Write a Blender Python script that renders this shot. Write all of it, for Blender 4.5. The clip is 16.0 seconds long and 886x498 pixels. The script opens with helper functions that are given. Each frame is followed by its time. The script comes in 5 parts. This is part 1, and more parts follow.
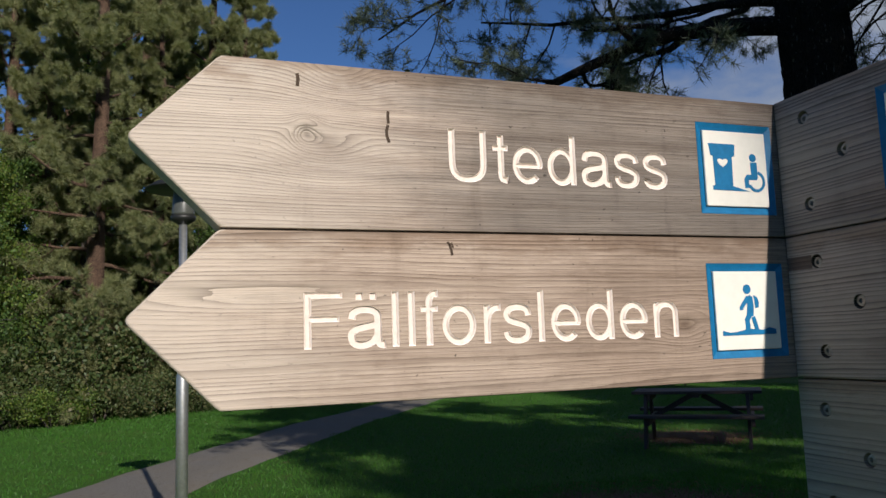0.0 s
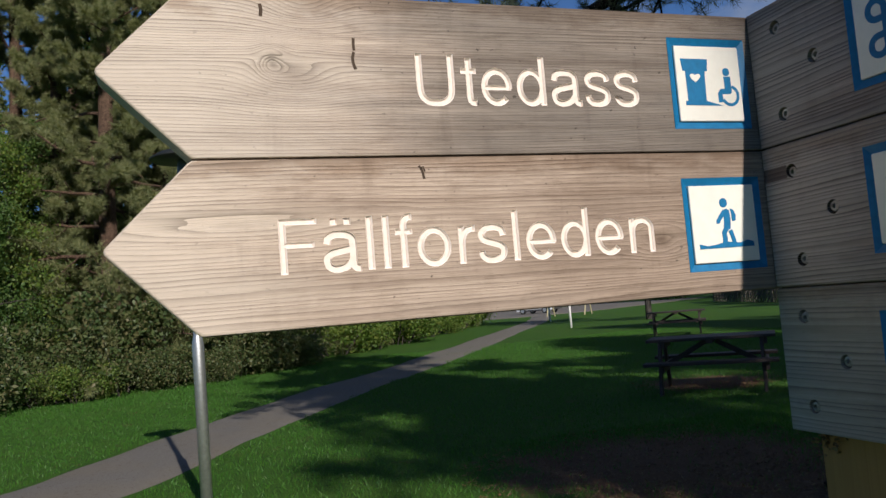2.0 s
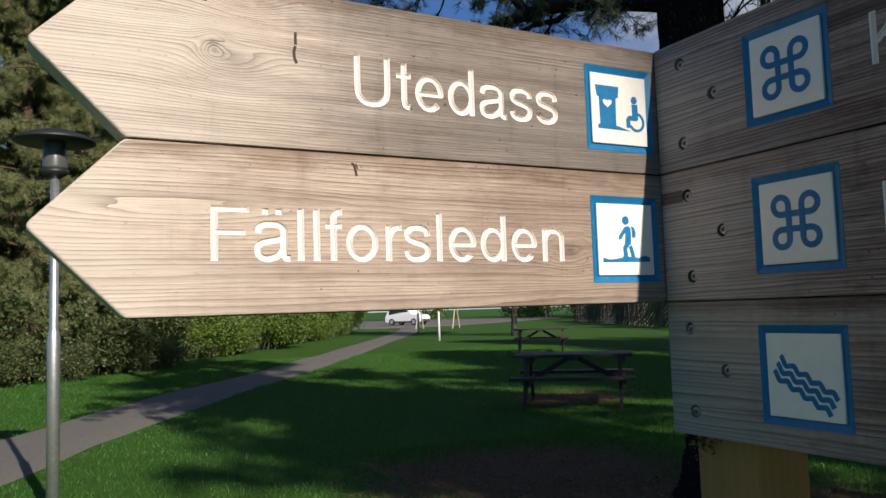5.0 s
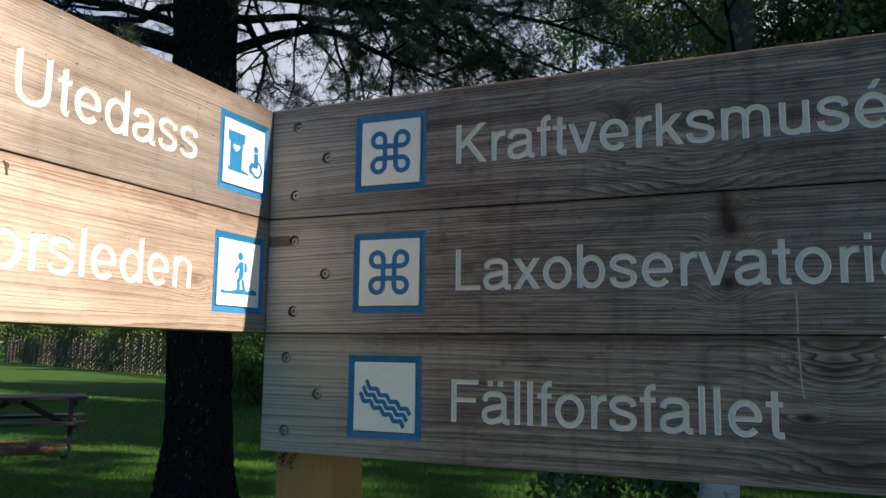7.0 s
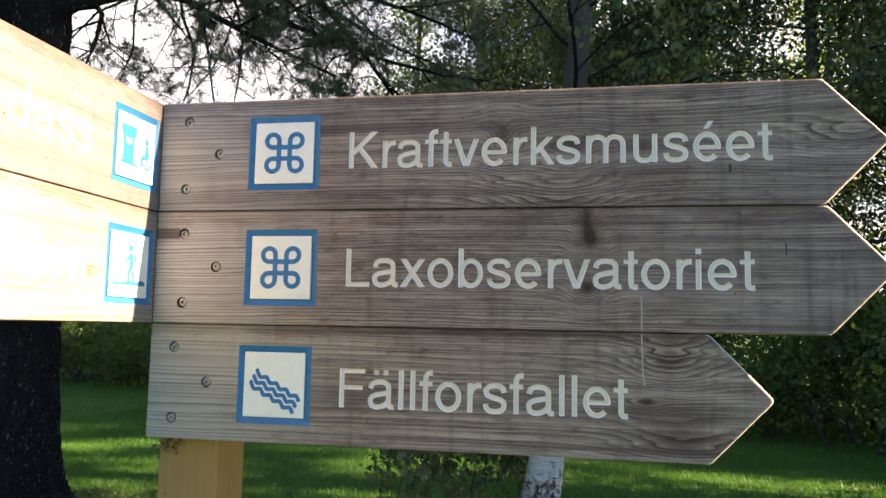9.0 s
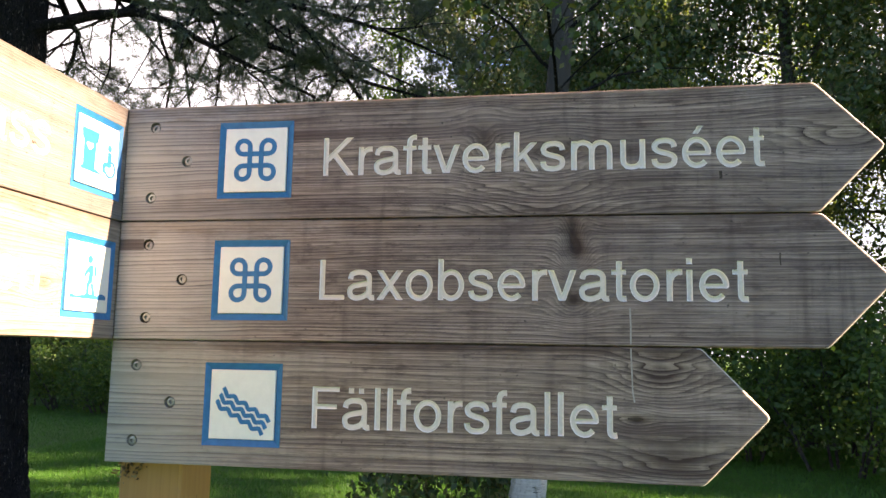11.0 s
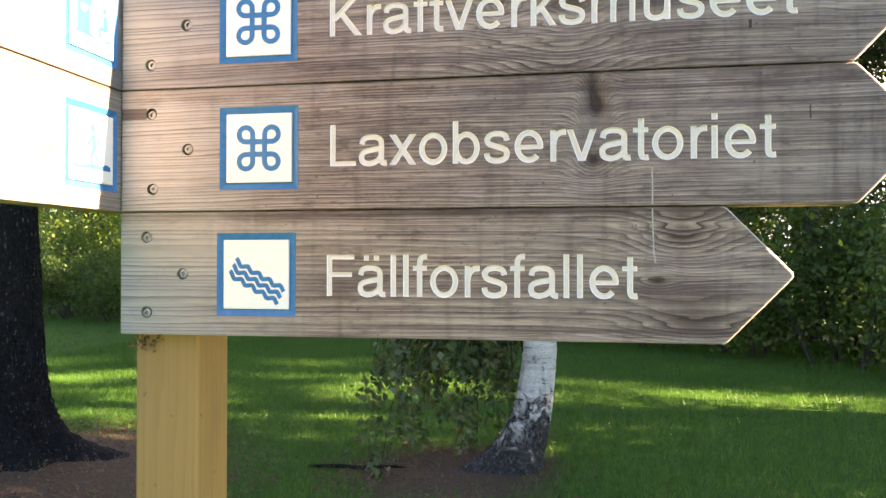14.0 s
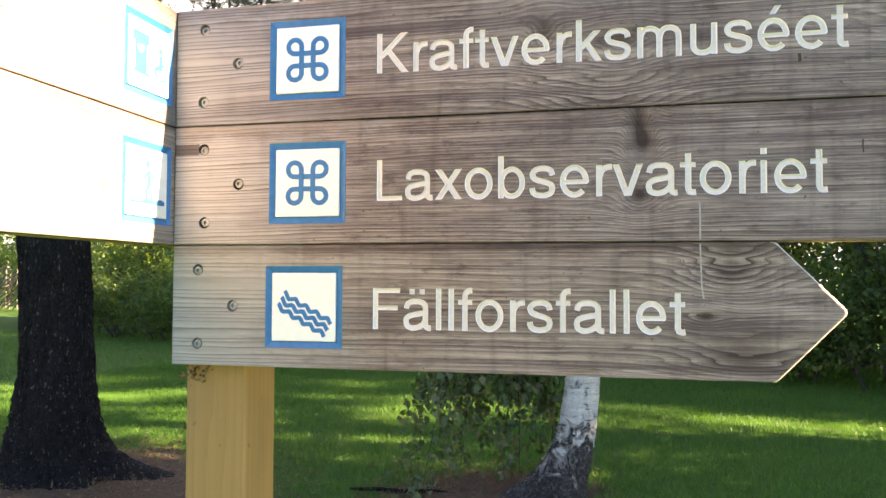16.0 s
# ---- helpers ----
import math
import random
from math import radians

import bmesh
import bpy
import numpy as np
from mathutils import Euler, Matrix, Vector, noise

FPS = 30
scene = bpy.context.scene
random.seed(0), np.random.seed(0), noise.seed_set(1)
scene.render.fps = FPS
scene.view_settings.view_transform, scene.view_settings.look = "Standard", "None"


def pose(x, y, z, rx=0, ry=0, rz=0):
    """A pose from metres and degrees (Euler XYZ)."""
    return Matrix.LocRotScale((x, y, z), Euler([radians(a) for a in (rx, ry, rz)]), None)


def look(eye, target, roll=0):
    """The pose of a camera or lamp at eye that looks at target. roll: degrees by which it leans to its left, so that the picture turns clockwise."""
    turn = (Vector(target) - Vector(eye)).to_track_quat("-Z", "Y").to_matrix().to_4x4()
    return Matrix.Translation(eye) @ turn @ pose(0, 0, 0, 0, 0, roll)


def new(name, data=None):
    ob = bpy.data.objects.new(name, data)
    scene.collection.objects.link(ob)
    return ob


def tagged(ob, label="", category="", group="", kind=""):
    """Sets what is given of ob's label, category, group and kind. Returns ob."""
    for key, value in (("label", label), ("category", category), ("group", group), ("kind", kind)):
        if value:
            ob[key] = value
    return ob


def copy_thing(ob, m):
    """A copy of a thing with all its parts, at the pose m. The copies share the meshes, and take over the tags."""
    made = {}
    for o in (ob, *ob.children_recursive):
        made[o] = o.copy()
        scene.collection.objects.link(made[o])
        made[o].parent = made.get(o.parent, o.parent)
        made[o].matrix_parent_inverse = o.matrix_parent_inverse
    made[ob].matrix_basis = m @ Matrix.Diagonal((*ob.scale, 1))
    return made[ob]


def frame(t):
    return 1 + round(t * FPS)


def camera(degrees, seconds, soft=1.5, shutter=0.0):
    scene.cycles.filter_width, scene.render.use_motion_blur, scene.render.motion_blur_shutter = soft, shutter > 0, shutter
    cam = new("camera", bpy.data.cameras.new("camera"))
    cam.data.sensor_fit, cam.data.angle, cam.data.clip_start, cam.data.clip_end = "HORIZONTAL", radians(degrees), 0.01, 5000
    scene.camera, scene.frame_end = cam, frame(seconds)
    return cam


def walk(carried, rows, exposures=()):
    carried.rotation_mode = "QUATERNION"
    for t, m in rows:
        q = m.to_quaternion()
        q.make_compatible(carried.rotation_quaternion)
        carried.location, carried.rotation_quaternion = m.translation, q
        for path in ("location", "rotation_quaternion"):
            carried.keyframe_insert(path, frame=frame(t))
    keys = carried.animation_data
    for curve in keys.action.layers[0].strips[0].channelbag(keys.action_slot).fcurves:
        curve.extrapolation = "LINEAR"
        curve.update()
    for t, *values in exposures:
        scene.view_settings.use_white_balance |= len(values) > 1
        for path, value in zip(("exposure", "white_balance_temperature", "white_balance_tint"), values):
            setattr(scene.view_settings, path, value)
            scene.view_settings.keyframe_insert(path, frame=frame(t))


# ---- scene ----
cam = camera(59.2, 16.0)
PATH = [
    (0, (0.86, -0.825, 1.473), (-1.005, -0.145, 1.715), -2.0),
    (0.5, (0.882, -0.812, 1.451), (-0.991, -0.149, 1.677), -3.1),
    (1, (0.883, -0.803, 1.438), (-0.997, -0.152, 1.64), -3.9),
    (1.5, (0.883, -0.792, 1.431), (-1.004, -0.151, 1.599), -4.4),
    (2, (0.883, -0.787, 1.422), (-1.003, -0.139, 1.57), -4.7),
    (2.5, (0.893, -0.789, 1.418), (-0.989, -0.125, 1.55), -4.3),
    (3, (0.885, -0.778, 1.413), (-0.991, -0.098, 1.542), -4.1),
    (5.5, (0.887, -0.912, 1.409), (-0.726, 0.258, 1.584), -0.1),
    (6, (0.848, -0.98, 1.414), (-0.465, 0.512, 1.635), -0.2),
    (6.5, (0.813, -1.059, 1.402), (-0.22, 0.636, 1.649), 0.4),
    (7, (0.8, -1.106, 1.386), (0.022, 0.718, 1.642), 0.7),
    (7.5, (0.834, -1.151, 1.414), (0.151, 0.718, 1.61), 1.1),
    (8, (0.772, -1.225, 1.421), (0.21, 0.685, 1.608), 1.2),
    (8.5, (0.741, -1.246, 1.418), (0.308, 0.697, 1.612), 1.0),
    (9, (0.754, -1.238, 1.412), (0.374, 0.716, 1.612), 1.1),
    (11.5, (0.742, -1.168, 1.383), (0.421, 0.788, 1.654), 0.9),
    (12, (0.74, -1.166, 1.356), (0.43, 0.792, 1.621), 0.9),
    (12.5, (0.739, -1.152, 1.325), (0.421, 0.81, 1.544), 0.5),
    (13, (0.733, -1.132, 1.334), (0.398, 0.836, 1.451), -0.2),
    (13.5, (0.724, -1.136, 1.339), (0.388, 0.835, 1.393), -0.3),
    (14, (0.724, -1.139, 1.334), (0.379, 0.831, 1.362), 0.0),
    (14.5, (0.717, -1.14, 1.341), (0.353, 0.826, 1.353), 0.2),
    (15, (0.71, -1.145, 1.348), (0.318, 0.817, 1.377), 0.4),
    (15.5, (0.715, -1.144, 1.349), (0.295, 0.811, 1.396), 0.3),
    (16, (0.719, -1.147, 1.355), (0.271, 0.801, 1.434), 0.2),
]
from mathutils import geometry

EXPOSURES = [(0, 0.0, 6550, 12), (3, 0.05, 6600, 12), (5.5, 0.45, 6700, 12), (6, 0.63, 6700, 13), (7, 1.1, 7200, 14), (7.5, 1.45, 7700, 17), (8.2, 1.95, 8400, 21),
             (9, 2.5, 8800, 23), (11.5, 2.6, 9000, 25), (12.5, 2.85, 9400, 27), (13.5, 3.2, 9900, 28), (14.5, 3.46, 10000, 28), (16, 3.36, 10000, 28)]
walk(cam, [(t, look(eye, target, roll)) for t, eye, target, roll in PATH], EXPOSURES)

# ---- world and sun ----
SUN_ELEV, SUN_AZ = radians(27.6), radians(4.5)   # azimuth counted from +x towards +y
SUN_DIR = Vector((math.cos(SUN_ELEV) * math.cos(SUN_AZ), math.cos(SUN_ELEV) * math.sin(SUN_AZ), math.sin(SUN_ELEV)))
sun_data = bpy.data.lights.new("sun", "SUN")
sun_data.energy, sun_data.angle, sun_data.color = 5.0, radians(0.53), (1.0, 0.945, 0.87)
sun = new("sun", sun_data)
sun.matrix_world = look(SUN_DIR * 60, (0, 0, 0))

world = bpy.data.worlds.new("world")
scene.world = world
world.use_nodes = True


def link_sky():
    nt = world.node_tree
    nt.nodes.clear()
    sky = nt.nodes.new("ShaderNodeTexSky")
    sky.sky_type, sky.sun_disc = "NISHITA", False
    sky.sun_elevation, sky.sun_rotation = SUN_ELEV, radians(90) - SUN_AZ
    sky.altitude, sky.air_density, sky.dust_density, sky.ozone_density = 300, 1.0, 0.05, 5.0
    co = nt.nodes.new("ShaderNodeTexCoord")
    mp = nt.nodes.new("ShaderNodeMapping")
    mp.inputs["Scale"].default_value = (1.0, 1.0, 2.2)
    mp.inputs["Location"].default_value = (0.35, 0.1, 0.0)
    ns = nt.nodes.new("ShaderNodeTexNoise")
    ns.inputs["Scale"].default_value, ns.inputs["Detail"].default_value = 2.6, 7.0
    ns.inputs["Roughness"].default_value = 0.55
    rp = nt.nodes.new("ShaderNodeValToRGB")
    rp.color_ramp.elements[0].position, rp.color_ramp.elements[1].position = 0.46, 0.60
    # clouds gather over the lawn's far side (towards +y)
    sep = nt.nodes.new("ShaderNodeSeparateXYZ")
    side = nt.nodes.new("ShaderNodeMapRange")
    side.inputs["From Min"].default_value, side.inputs["From Max"].default_value = 0.35, 0.65
    add = nt.nodes.new("ShaderNodeMath")
    add.operation = "MULTIPLY_ADD"
    add.inputs[1].default_value, add.inputs[2].default_value = 0.25, -0.13
    plus = nt.nodes.new("ShaderNodeMath")
    plus.operation = "ADD"
    mix = nt.nodes.new("ShaderNodeMix")
    mix.data_type = "RGBA"
    mix.inputs[7].default_value = (5.0, 5.8, 7.2, 1)
    deep = nt.nodes.new("ShaderNodeMix")
    deep.data_type, deep.blend_type = "RGBA", "MULTIPLY"
    deep.inputs[0].default_value, deep.inputs[7].default_value = 1.0, (0.86, 1.10, 1.40, 1)
    bg = nt.nodes.new("ShaderNodeBackground")
    bg.inputs["Strength"].default_value = 0.055
    out = nt.nodes.new("ShaderNodeOutputWorld")
    ln = nt.links.new
    ln(co.outputs["Generated"], mp.inputs[0]); ln(mp.outputs[0], ns.inputs["Vector"])
    ln(co.outputs["Generated"], sep.inputs[0]); ln(sep.outputs["Y"], side.inputs["Value"])
    ln(side.outputs[0], add.inputs[0]); ln(ns.outputs["Fac"], plus.inputs[0]); ln(add.outputs[0], plus.inputs[1])
    ln(plus.outputs[0], rp.inputs[0]); ln(rp.outputs[0], mix.inputs[0]); ln(sky.outputs[0], deep.inputs[6]); ln(deep.outputs[2], mix.inputs[6])
    ln(mix.outputs[2], bg.inputs[0]); ln(bg.outputs[0], out.inputs[0])


link_sky()


# ---- materials ----
class Mat:
    """A small wrapper that builds a node material step by step."""

    def __init__(self, name, rough=0.6, metal=0.0, spec=0.5):
        self.m = bpy.data.materials.new(name)
        self.m.use_nodes = True
        self.nt = self.m.node_tree
        self.b = self.nt.nodes["Principled BSDF"]
        self.b.inputs["Roughness"].default_value = rough
        self.b.inputs["Metallic"].default_value = metal
        self.b.inputs["Specular IOR Level"].default_value = spec
        self.tc = self.nt.nodes.new("ShaderNodeTexCoord")

    def put(self, sock, val):
        if isinstance(val, (int, float)):
            sock.default_value = val
        elif isinstance(val, tuple):
            sock.default_value = val if len(val) != 3 or sock.type == "VECTOR" else (*val, 1)
        else:
            self.nt.links.new(val, sock)

    def math(self, op, a, b=0.0, c=0.0):
        n = self.nt.nodes.new("ShaderNodeMath")
        n.operation = op
        for s, v in zip(n.inputs, (a, b, c)):
            self.put(s, v)
        return n.outputs[0]

    def mapped(self, scale=(1, 1, 1), loc=(0, 0, 0), src="Object"):
        n = self.nt.nodes.new("ShaderNodeMapping")
        n.inputs["Scale"].default_value, n.inputs["Location"].default_value = scale, loc
        self.put(n.inputs[0], self.tc.outputs[src])
        return n.outputs[0]

    def noise(self, vec, scale, detail=4.0, rough=0.55, dist=0.0):
        n = self.nt.nodes.new("ShaderNodeTexNoise")
        self.put(n.inputs["Vector"], vec)
        n.inputs["Scale"].default_value, n.inputs["Detail"].default_value = scale, detail
        n.inputs["Roughness"].default_value, n.inputs["Distortion"].default_value = rough, dist
        return n.outputs["Fac"]

    def ramp(self, fac, *stops):
        n = self.nt.nodes.new("ShaderNodeValToRGB")
        el = n.color_ramp.elements
        while len(el) < len(stops):
            el.new(0.5)
        for e, (p, c) in zip(el, stops):
            e.position = p
            e.color = (*c, 1) if isinstance(c, tuple) else (c, c, c, 1)
        self.put(n.inputs[0], fac)
        return n.outputs[0]

    def mix(self, fac, a, b, mode="MIX"):
        n = self.nt.nodes.new("ShaderNodeMix")
        n.data_type, n.blend_type = "RGBA", mode
        self.put(n.inputs[0], fac), self.put(n.inputs[6], a), self.put(n.inputs[7], b)
        return n.outputs[2]

    def sep(self, vec):
        n = self.nt.nodes.new("ShaderNodeSeparateXYZ")
        self.put(n.inputs[0], vec)
        return n.outputs

    def bump(self, height, strength=0.3, dist=0.01):
        n = self.nt.nodes.new("ShaderNodeBump")
        n.inputs["Strength"].default_value, n.inputs["Distance"].default_value = strength, dist
        self.put(n.inputs["Height"], height)
        self.put(self.b.inputs["Normal"], n.outputs[0])

    def color(self, c):
        self.put(self.b.inputs["Base Color"], c)
        return self

    def island(self):
        return self.nt.nodes.new("ShaderNodeNewGeometry").outputs["Random Per Island"]

    def piece(self):
        return self.nt.nodes.new("ShaderNodeObjectInfo").outputs["Random"]


def board_wood(name, seed, freq, light, dark, tint, knots, stains, grey, wet=None, worn=1.0, bleach=None, aged_shade=None, seam=None):
    """Weathered softwood: growth lines along x that bend round the knots (x, y, rx, ry, darkness), with drip stains."""
    M = Mat(name, 0.72, 0, 0.25)
    x, y, z = M.sep(M.tc.outputs["Object"])
    warp = M.noise(M.mapped((1.6, 7.0, 1.0), (seed, seed * 2, 0)), 1.0, 3.0, 0.5)
    v = M.math("MULTIPLY_ADD", M.math("SUBTRACT", warp, 0.5), 0.026, y)
    core, swirl = 0.0, 0.0
    for kx, ky, rx, ry, dk in knots:
        dx = M.math("DIVIDE", M.math("SUBTRACT", x, kx), rx)
        dy = M.math("DIVIDE", M.math("SUBTRACT", y, ky), ry)
        d2 = M.math("ADD", M.math("MULTIPLY", dx, dx), M.math("MULTIPLY", dy, dy))
        wide = M.math("POWER", 2.718, M.math("MULTIPLY", d2, -0.16))
        v = M.math("ADD", v, M.math("MULTIPLY", M.math("MULTIPLY", wide, dy), -0.011))
        v = M.math("ADD", v, M.math("MULTIPLY", M.math("POWER", 2.718, M.math("MULTIPLY", d2, -0.5)), min(0.03, 0.9 * ry)))
        heart = M.math("MULTIPLY", M.math("POWER", 2.718, M.math("MULTIPLY", d2, -1.1)), dk)
        if rx > 0.03:
            swirl = M.math("ADD", swirl, heart)
        else:
            core = M.math("ADD", core, heart)
    slow = M.noise(M.mapped((0.15, 30.0, 1.0), (seed * 3, 0, 0)), 1.0, 2.0)
    fine = M.noise(M.mapped((5.0, 90.0, 1.0), (seed, 9, 0)), 1.0, 3.0)
    s = M.math("ADD", M.math("ADD", M.math("MULTIPLY", v, freq), M.math("MULTIPLY", slow, 4.5)), M.math("MULTIPLY", fine, 0.6))
    saw = M.math("FRACT", s)
    ringno = M.nt.nodes.new("ShaderNodeTexWhiteNoise")
    ringno.noise_dimensions = "1D"
    M.put(ringno.inputs["W"], M.math("FLOOR", s))
    each = M.math("MULTIPLY_ADD", ringno.outputs["Value"], 0.80, 0.08 + 0.19 * worn)     # every growth ring has its own strength
    line = M.math("POWER", saw, 3.2 if worn > 2 else 2.4)                       # soft early wood, sharp late-wood edge
    fib = M.noise(M.mapped((12.0, 640.0, 30.0), (seed, 0, 0)), 1.0, 4.0, 0.7)
    blot = M.noise(M.mapped((2.2, 16.0, 3.0), (0, seed, 0)), 1.0, 6.0, 0.65)
    strength = M.noise(M.mapped((2.5, 14.0, 1.0), (seed * 5, 3, 0)), 1.0, 3.0)
    c = M.mix(M.ramp(blot, (0.3, 0.0), (0.66, 1.0)), light, tint)
    early = M.ramp(saw, (0.05, 0.0), (0.2, 1.0), (0.45, 0.0))
    c = M.mix(M.math("MULTIPLY", early, 0.22 * worn), c, tuple(min(1.0, 1.3 * q) for q in light))
    c = M.mix(M.math("MULTIPLY", M.math("MULTIPLY", line, each), M.ramp(strength, (0.3, 0.4), (0.65, 1.0))), c, dark)
    c = M.mix(M.ramp(fib, (0.45, 0.0), (0.68, min(0.55 * worn, 0.9))), c, dark)
    c = M.mix(M.ramp(M.noise(M.mapped((6, 26, 1), (7, seed, 0)), 1.0, 7.0, 0.72), (0.46, 0.0), (0.72, 0.45)), c, grey)
    mott = M.noise(M.mapped((22, 60, 1), (seed, 2, 0)), 1.0, 6.0, 0.75)
    c = M.mix(M.ramp(mott, (0.52, 0.0), (0.74, min(0.42 * worn, 0.9))), c, dark)
    c = M.mix(M.ramp(M.noise(M.mapped((1.3, 5.0, 1), (seed * 2, 8, 0)), 1.0, 4.0), (0.46, 0.0), (0.68, 0.6)), c, tuple(0.58 * q for q in grey))
    # broad darker and paler growth bands, and faint planer marks across the board
    band = M.noise(M.mapped((0.55, 46.0, 1.0), (seed * 4, 6, 0)), 1.0, 4.0, 0.6)
    c = M.mix(M.ramp(band, (0.50, 0.0), (0.66, 0.30 * worn)), c, tuple(1.5 * q for q in dark))
    c = M.mix(M.ramp(band, (0.30, 0.22 * worn), (0.46, 0.0)), c, tuple(min(1.0, 1.25 * q) for q in light))
    cross = M.noise(M.mapped((42.0, 2.4, 1.0), (seed * 7, 2, 0)), 1.0, 3.0, 0.5)
    c = M.mix(M.ramp(cross, (0.52, 0.0), (0.72, 0.12 * worn)), c, tuple(1.3 * q for q in dark))
    cloud = M.noise(M.mapped((3.4, 9.0, 1.0), (seed * 6, 4, 0)), 1.0, 5.0, 0.65)
    c = M.mix(M.ramp(cloud, (0.50, 0.0), (0.70, 0.26 * worn)), c, tuple(1.7 * q for q in dark))
    # short saw marks and drips that run across the grain
    drip = M.noise(M.mapped((34.0, 3.2, 1.0), (seed, 5, 0)), 1.0, 4.0, 0.65)
    c = M.mix(M.ramp(drip, (0.60, 0.0), (0.78, stains)), c, (dark[0] * 0.7, dark[1] * 0.66, dark[2] * 0.62))
    c = M.mix(M.math("MINIMUM", M.math("MULTIPLY", swirl, M.math("MULTIPLY_ADD", line, 1.3, 0.3)), 0.9), c, (dark[0] * 1.2, dark[1] * 1.1, dark[2]))
    c = M.mix(M.math("MINIMUM", core, 0.9), c, (dark[0] * 0.75, dark[1] * 0.62, dark[2] * 0.5))
    speck = M.noise(M.mapped((110, 130, 1), (seed, seed, 0)), 1.0, 2.0)
    c = M.mix(M.ramp(speck, (0.69, 0.0), (0.74, 0.75)), c, (0.05, 0.04, 0.03))
    if bleach:                                             # sun-bleached end of the board
        fade = M.math("ADD", M.math("DIVIDE", M.math("SUBTRACT", bleach[0], x), 0.22), M.math("MULTIPLY", M.math("SUBTRACT", M.noise(M.mapped((3, 22, 1), (seed, 1, 4)), 1.0, 5.0, 0.7), 0.5), 2.2))
        pale = M.mix(M.math("MULTIPLY", M.math("MULTIPLY", line, each), 0.95), bleach[1], tuple(0.4 * q for q in bleach[1]))
        c = M.mix(M.ramp(fade, (0.0, 0.0), (1.3, 0.62)), c, pale)
    if aged_shade:                                               # the greyer, dirtier stretch towards the post, with soft tree shade painted in
        dull = M.math("ADD", M.math("DIVIDE", M.math("SUBTRACT", x, aged_shade[0]), 0.16), M.math("MULTIPLY", M.math("SUBTRACT", M.noise(M.mapped((4, 14, 1), (seed, 3, 2)), 1.0, 5.0, 0.65), 0.5), 2.6))
        c = M.mix(M.ramp(dull, (0.0, 0.0), (1.0, 1.0)), c, M.mix(1.0, c, aged_shade[1], "MULTIPLY"))
    if seam:                                               # brown band with a ragged lower edge along the board's top
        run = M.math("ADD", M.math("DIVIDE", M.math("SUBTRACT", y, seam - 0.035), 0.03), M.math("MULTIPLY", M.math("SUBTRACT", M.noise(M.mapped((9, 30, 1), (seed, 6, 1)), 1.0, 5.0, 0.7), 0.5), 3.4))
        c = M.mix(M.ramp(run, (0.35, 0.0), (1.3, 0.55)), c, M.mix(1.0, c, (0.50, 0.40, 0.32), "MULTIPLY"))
    if wet:
        inside = M.math("MULTIPLY", M.math("LESS_THAN", x, wet[0]), M.math("LESS_THAN", M.math("ABSOLUTE", M.math("SUBTRACT", M.math("MULTIPLY_ADD", M.math("SUBTRACT", warp, 0.5), 0.02, y), wet[1])), wet[2]))
        c = M.mix(M.math("MULTIPLY", inside, 0.75), c, (0.05, 0.022, 0.014))
    M.color(c)
    relief = M.math("ADD", M.math("MULTIPLY", line, -0.7), M.math("MULTIPLY", fib, 0.5))
    M.bump(relief, 0.8, 0.0025)
    return M.m


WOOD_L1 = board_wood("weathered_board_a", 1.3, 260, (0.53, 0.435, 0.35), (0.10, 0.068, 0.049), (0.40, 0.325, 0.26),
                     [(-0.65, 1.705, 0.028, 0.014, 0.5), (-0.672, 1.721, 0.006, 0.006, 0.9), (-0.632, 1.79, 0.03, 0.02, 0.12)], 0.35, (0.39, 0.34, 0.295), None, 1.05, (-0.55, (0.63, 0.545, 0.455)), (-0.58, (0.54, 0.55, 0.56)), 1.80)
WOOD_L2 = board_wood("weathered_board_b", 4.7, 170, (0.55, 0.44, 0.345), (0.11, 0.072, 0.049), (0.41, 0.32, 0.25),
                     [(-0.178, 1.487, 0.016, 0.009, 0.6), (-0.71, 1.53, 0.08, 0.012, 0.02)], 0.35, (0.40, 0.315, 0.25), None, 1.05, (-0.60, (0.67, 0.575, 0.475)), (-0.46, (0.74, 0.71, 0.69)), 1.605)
# right boards: darker, browner wood with stronger grain than the left pair
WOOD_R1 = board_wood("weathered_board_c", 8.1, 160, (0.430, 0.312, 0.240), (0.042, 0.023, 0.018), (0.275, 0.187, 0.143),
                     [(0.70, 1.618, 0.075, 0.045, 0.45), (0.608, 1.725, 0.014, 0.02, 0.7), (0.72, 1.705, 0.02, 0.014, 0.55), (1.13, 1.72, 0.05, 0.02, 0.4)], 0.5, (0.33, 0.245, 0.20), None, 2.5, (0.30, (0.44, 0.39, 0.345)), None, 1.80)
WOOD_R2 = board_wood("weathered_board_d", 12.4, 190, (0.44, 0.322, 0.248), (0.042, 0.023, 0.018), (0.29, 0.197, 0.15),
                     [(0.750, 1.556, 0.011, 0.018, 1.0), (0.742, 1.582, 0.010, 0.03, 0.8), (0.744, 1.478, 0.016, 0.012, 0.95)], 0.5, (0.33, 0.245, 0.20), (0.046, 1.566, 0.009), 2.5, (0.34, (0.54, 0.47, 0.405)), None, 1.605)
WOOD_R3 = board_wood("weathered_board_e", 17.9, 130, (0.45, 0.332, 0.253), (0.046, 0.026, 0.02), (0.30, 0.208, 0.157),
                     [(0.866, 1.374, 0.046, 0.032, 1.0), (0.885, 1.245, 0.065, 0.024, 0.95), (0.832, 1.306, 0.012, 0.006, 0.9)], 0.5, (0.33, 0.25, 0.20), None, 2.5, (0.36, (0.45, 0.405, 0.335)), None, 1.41)


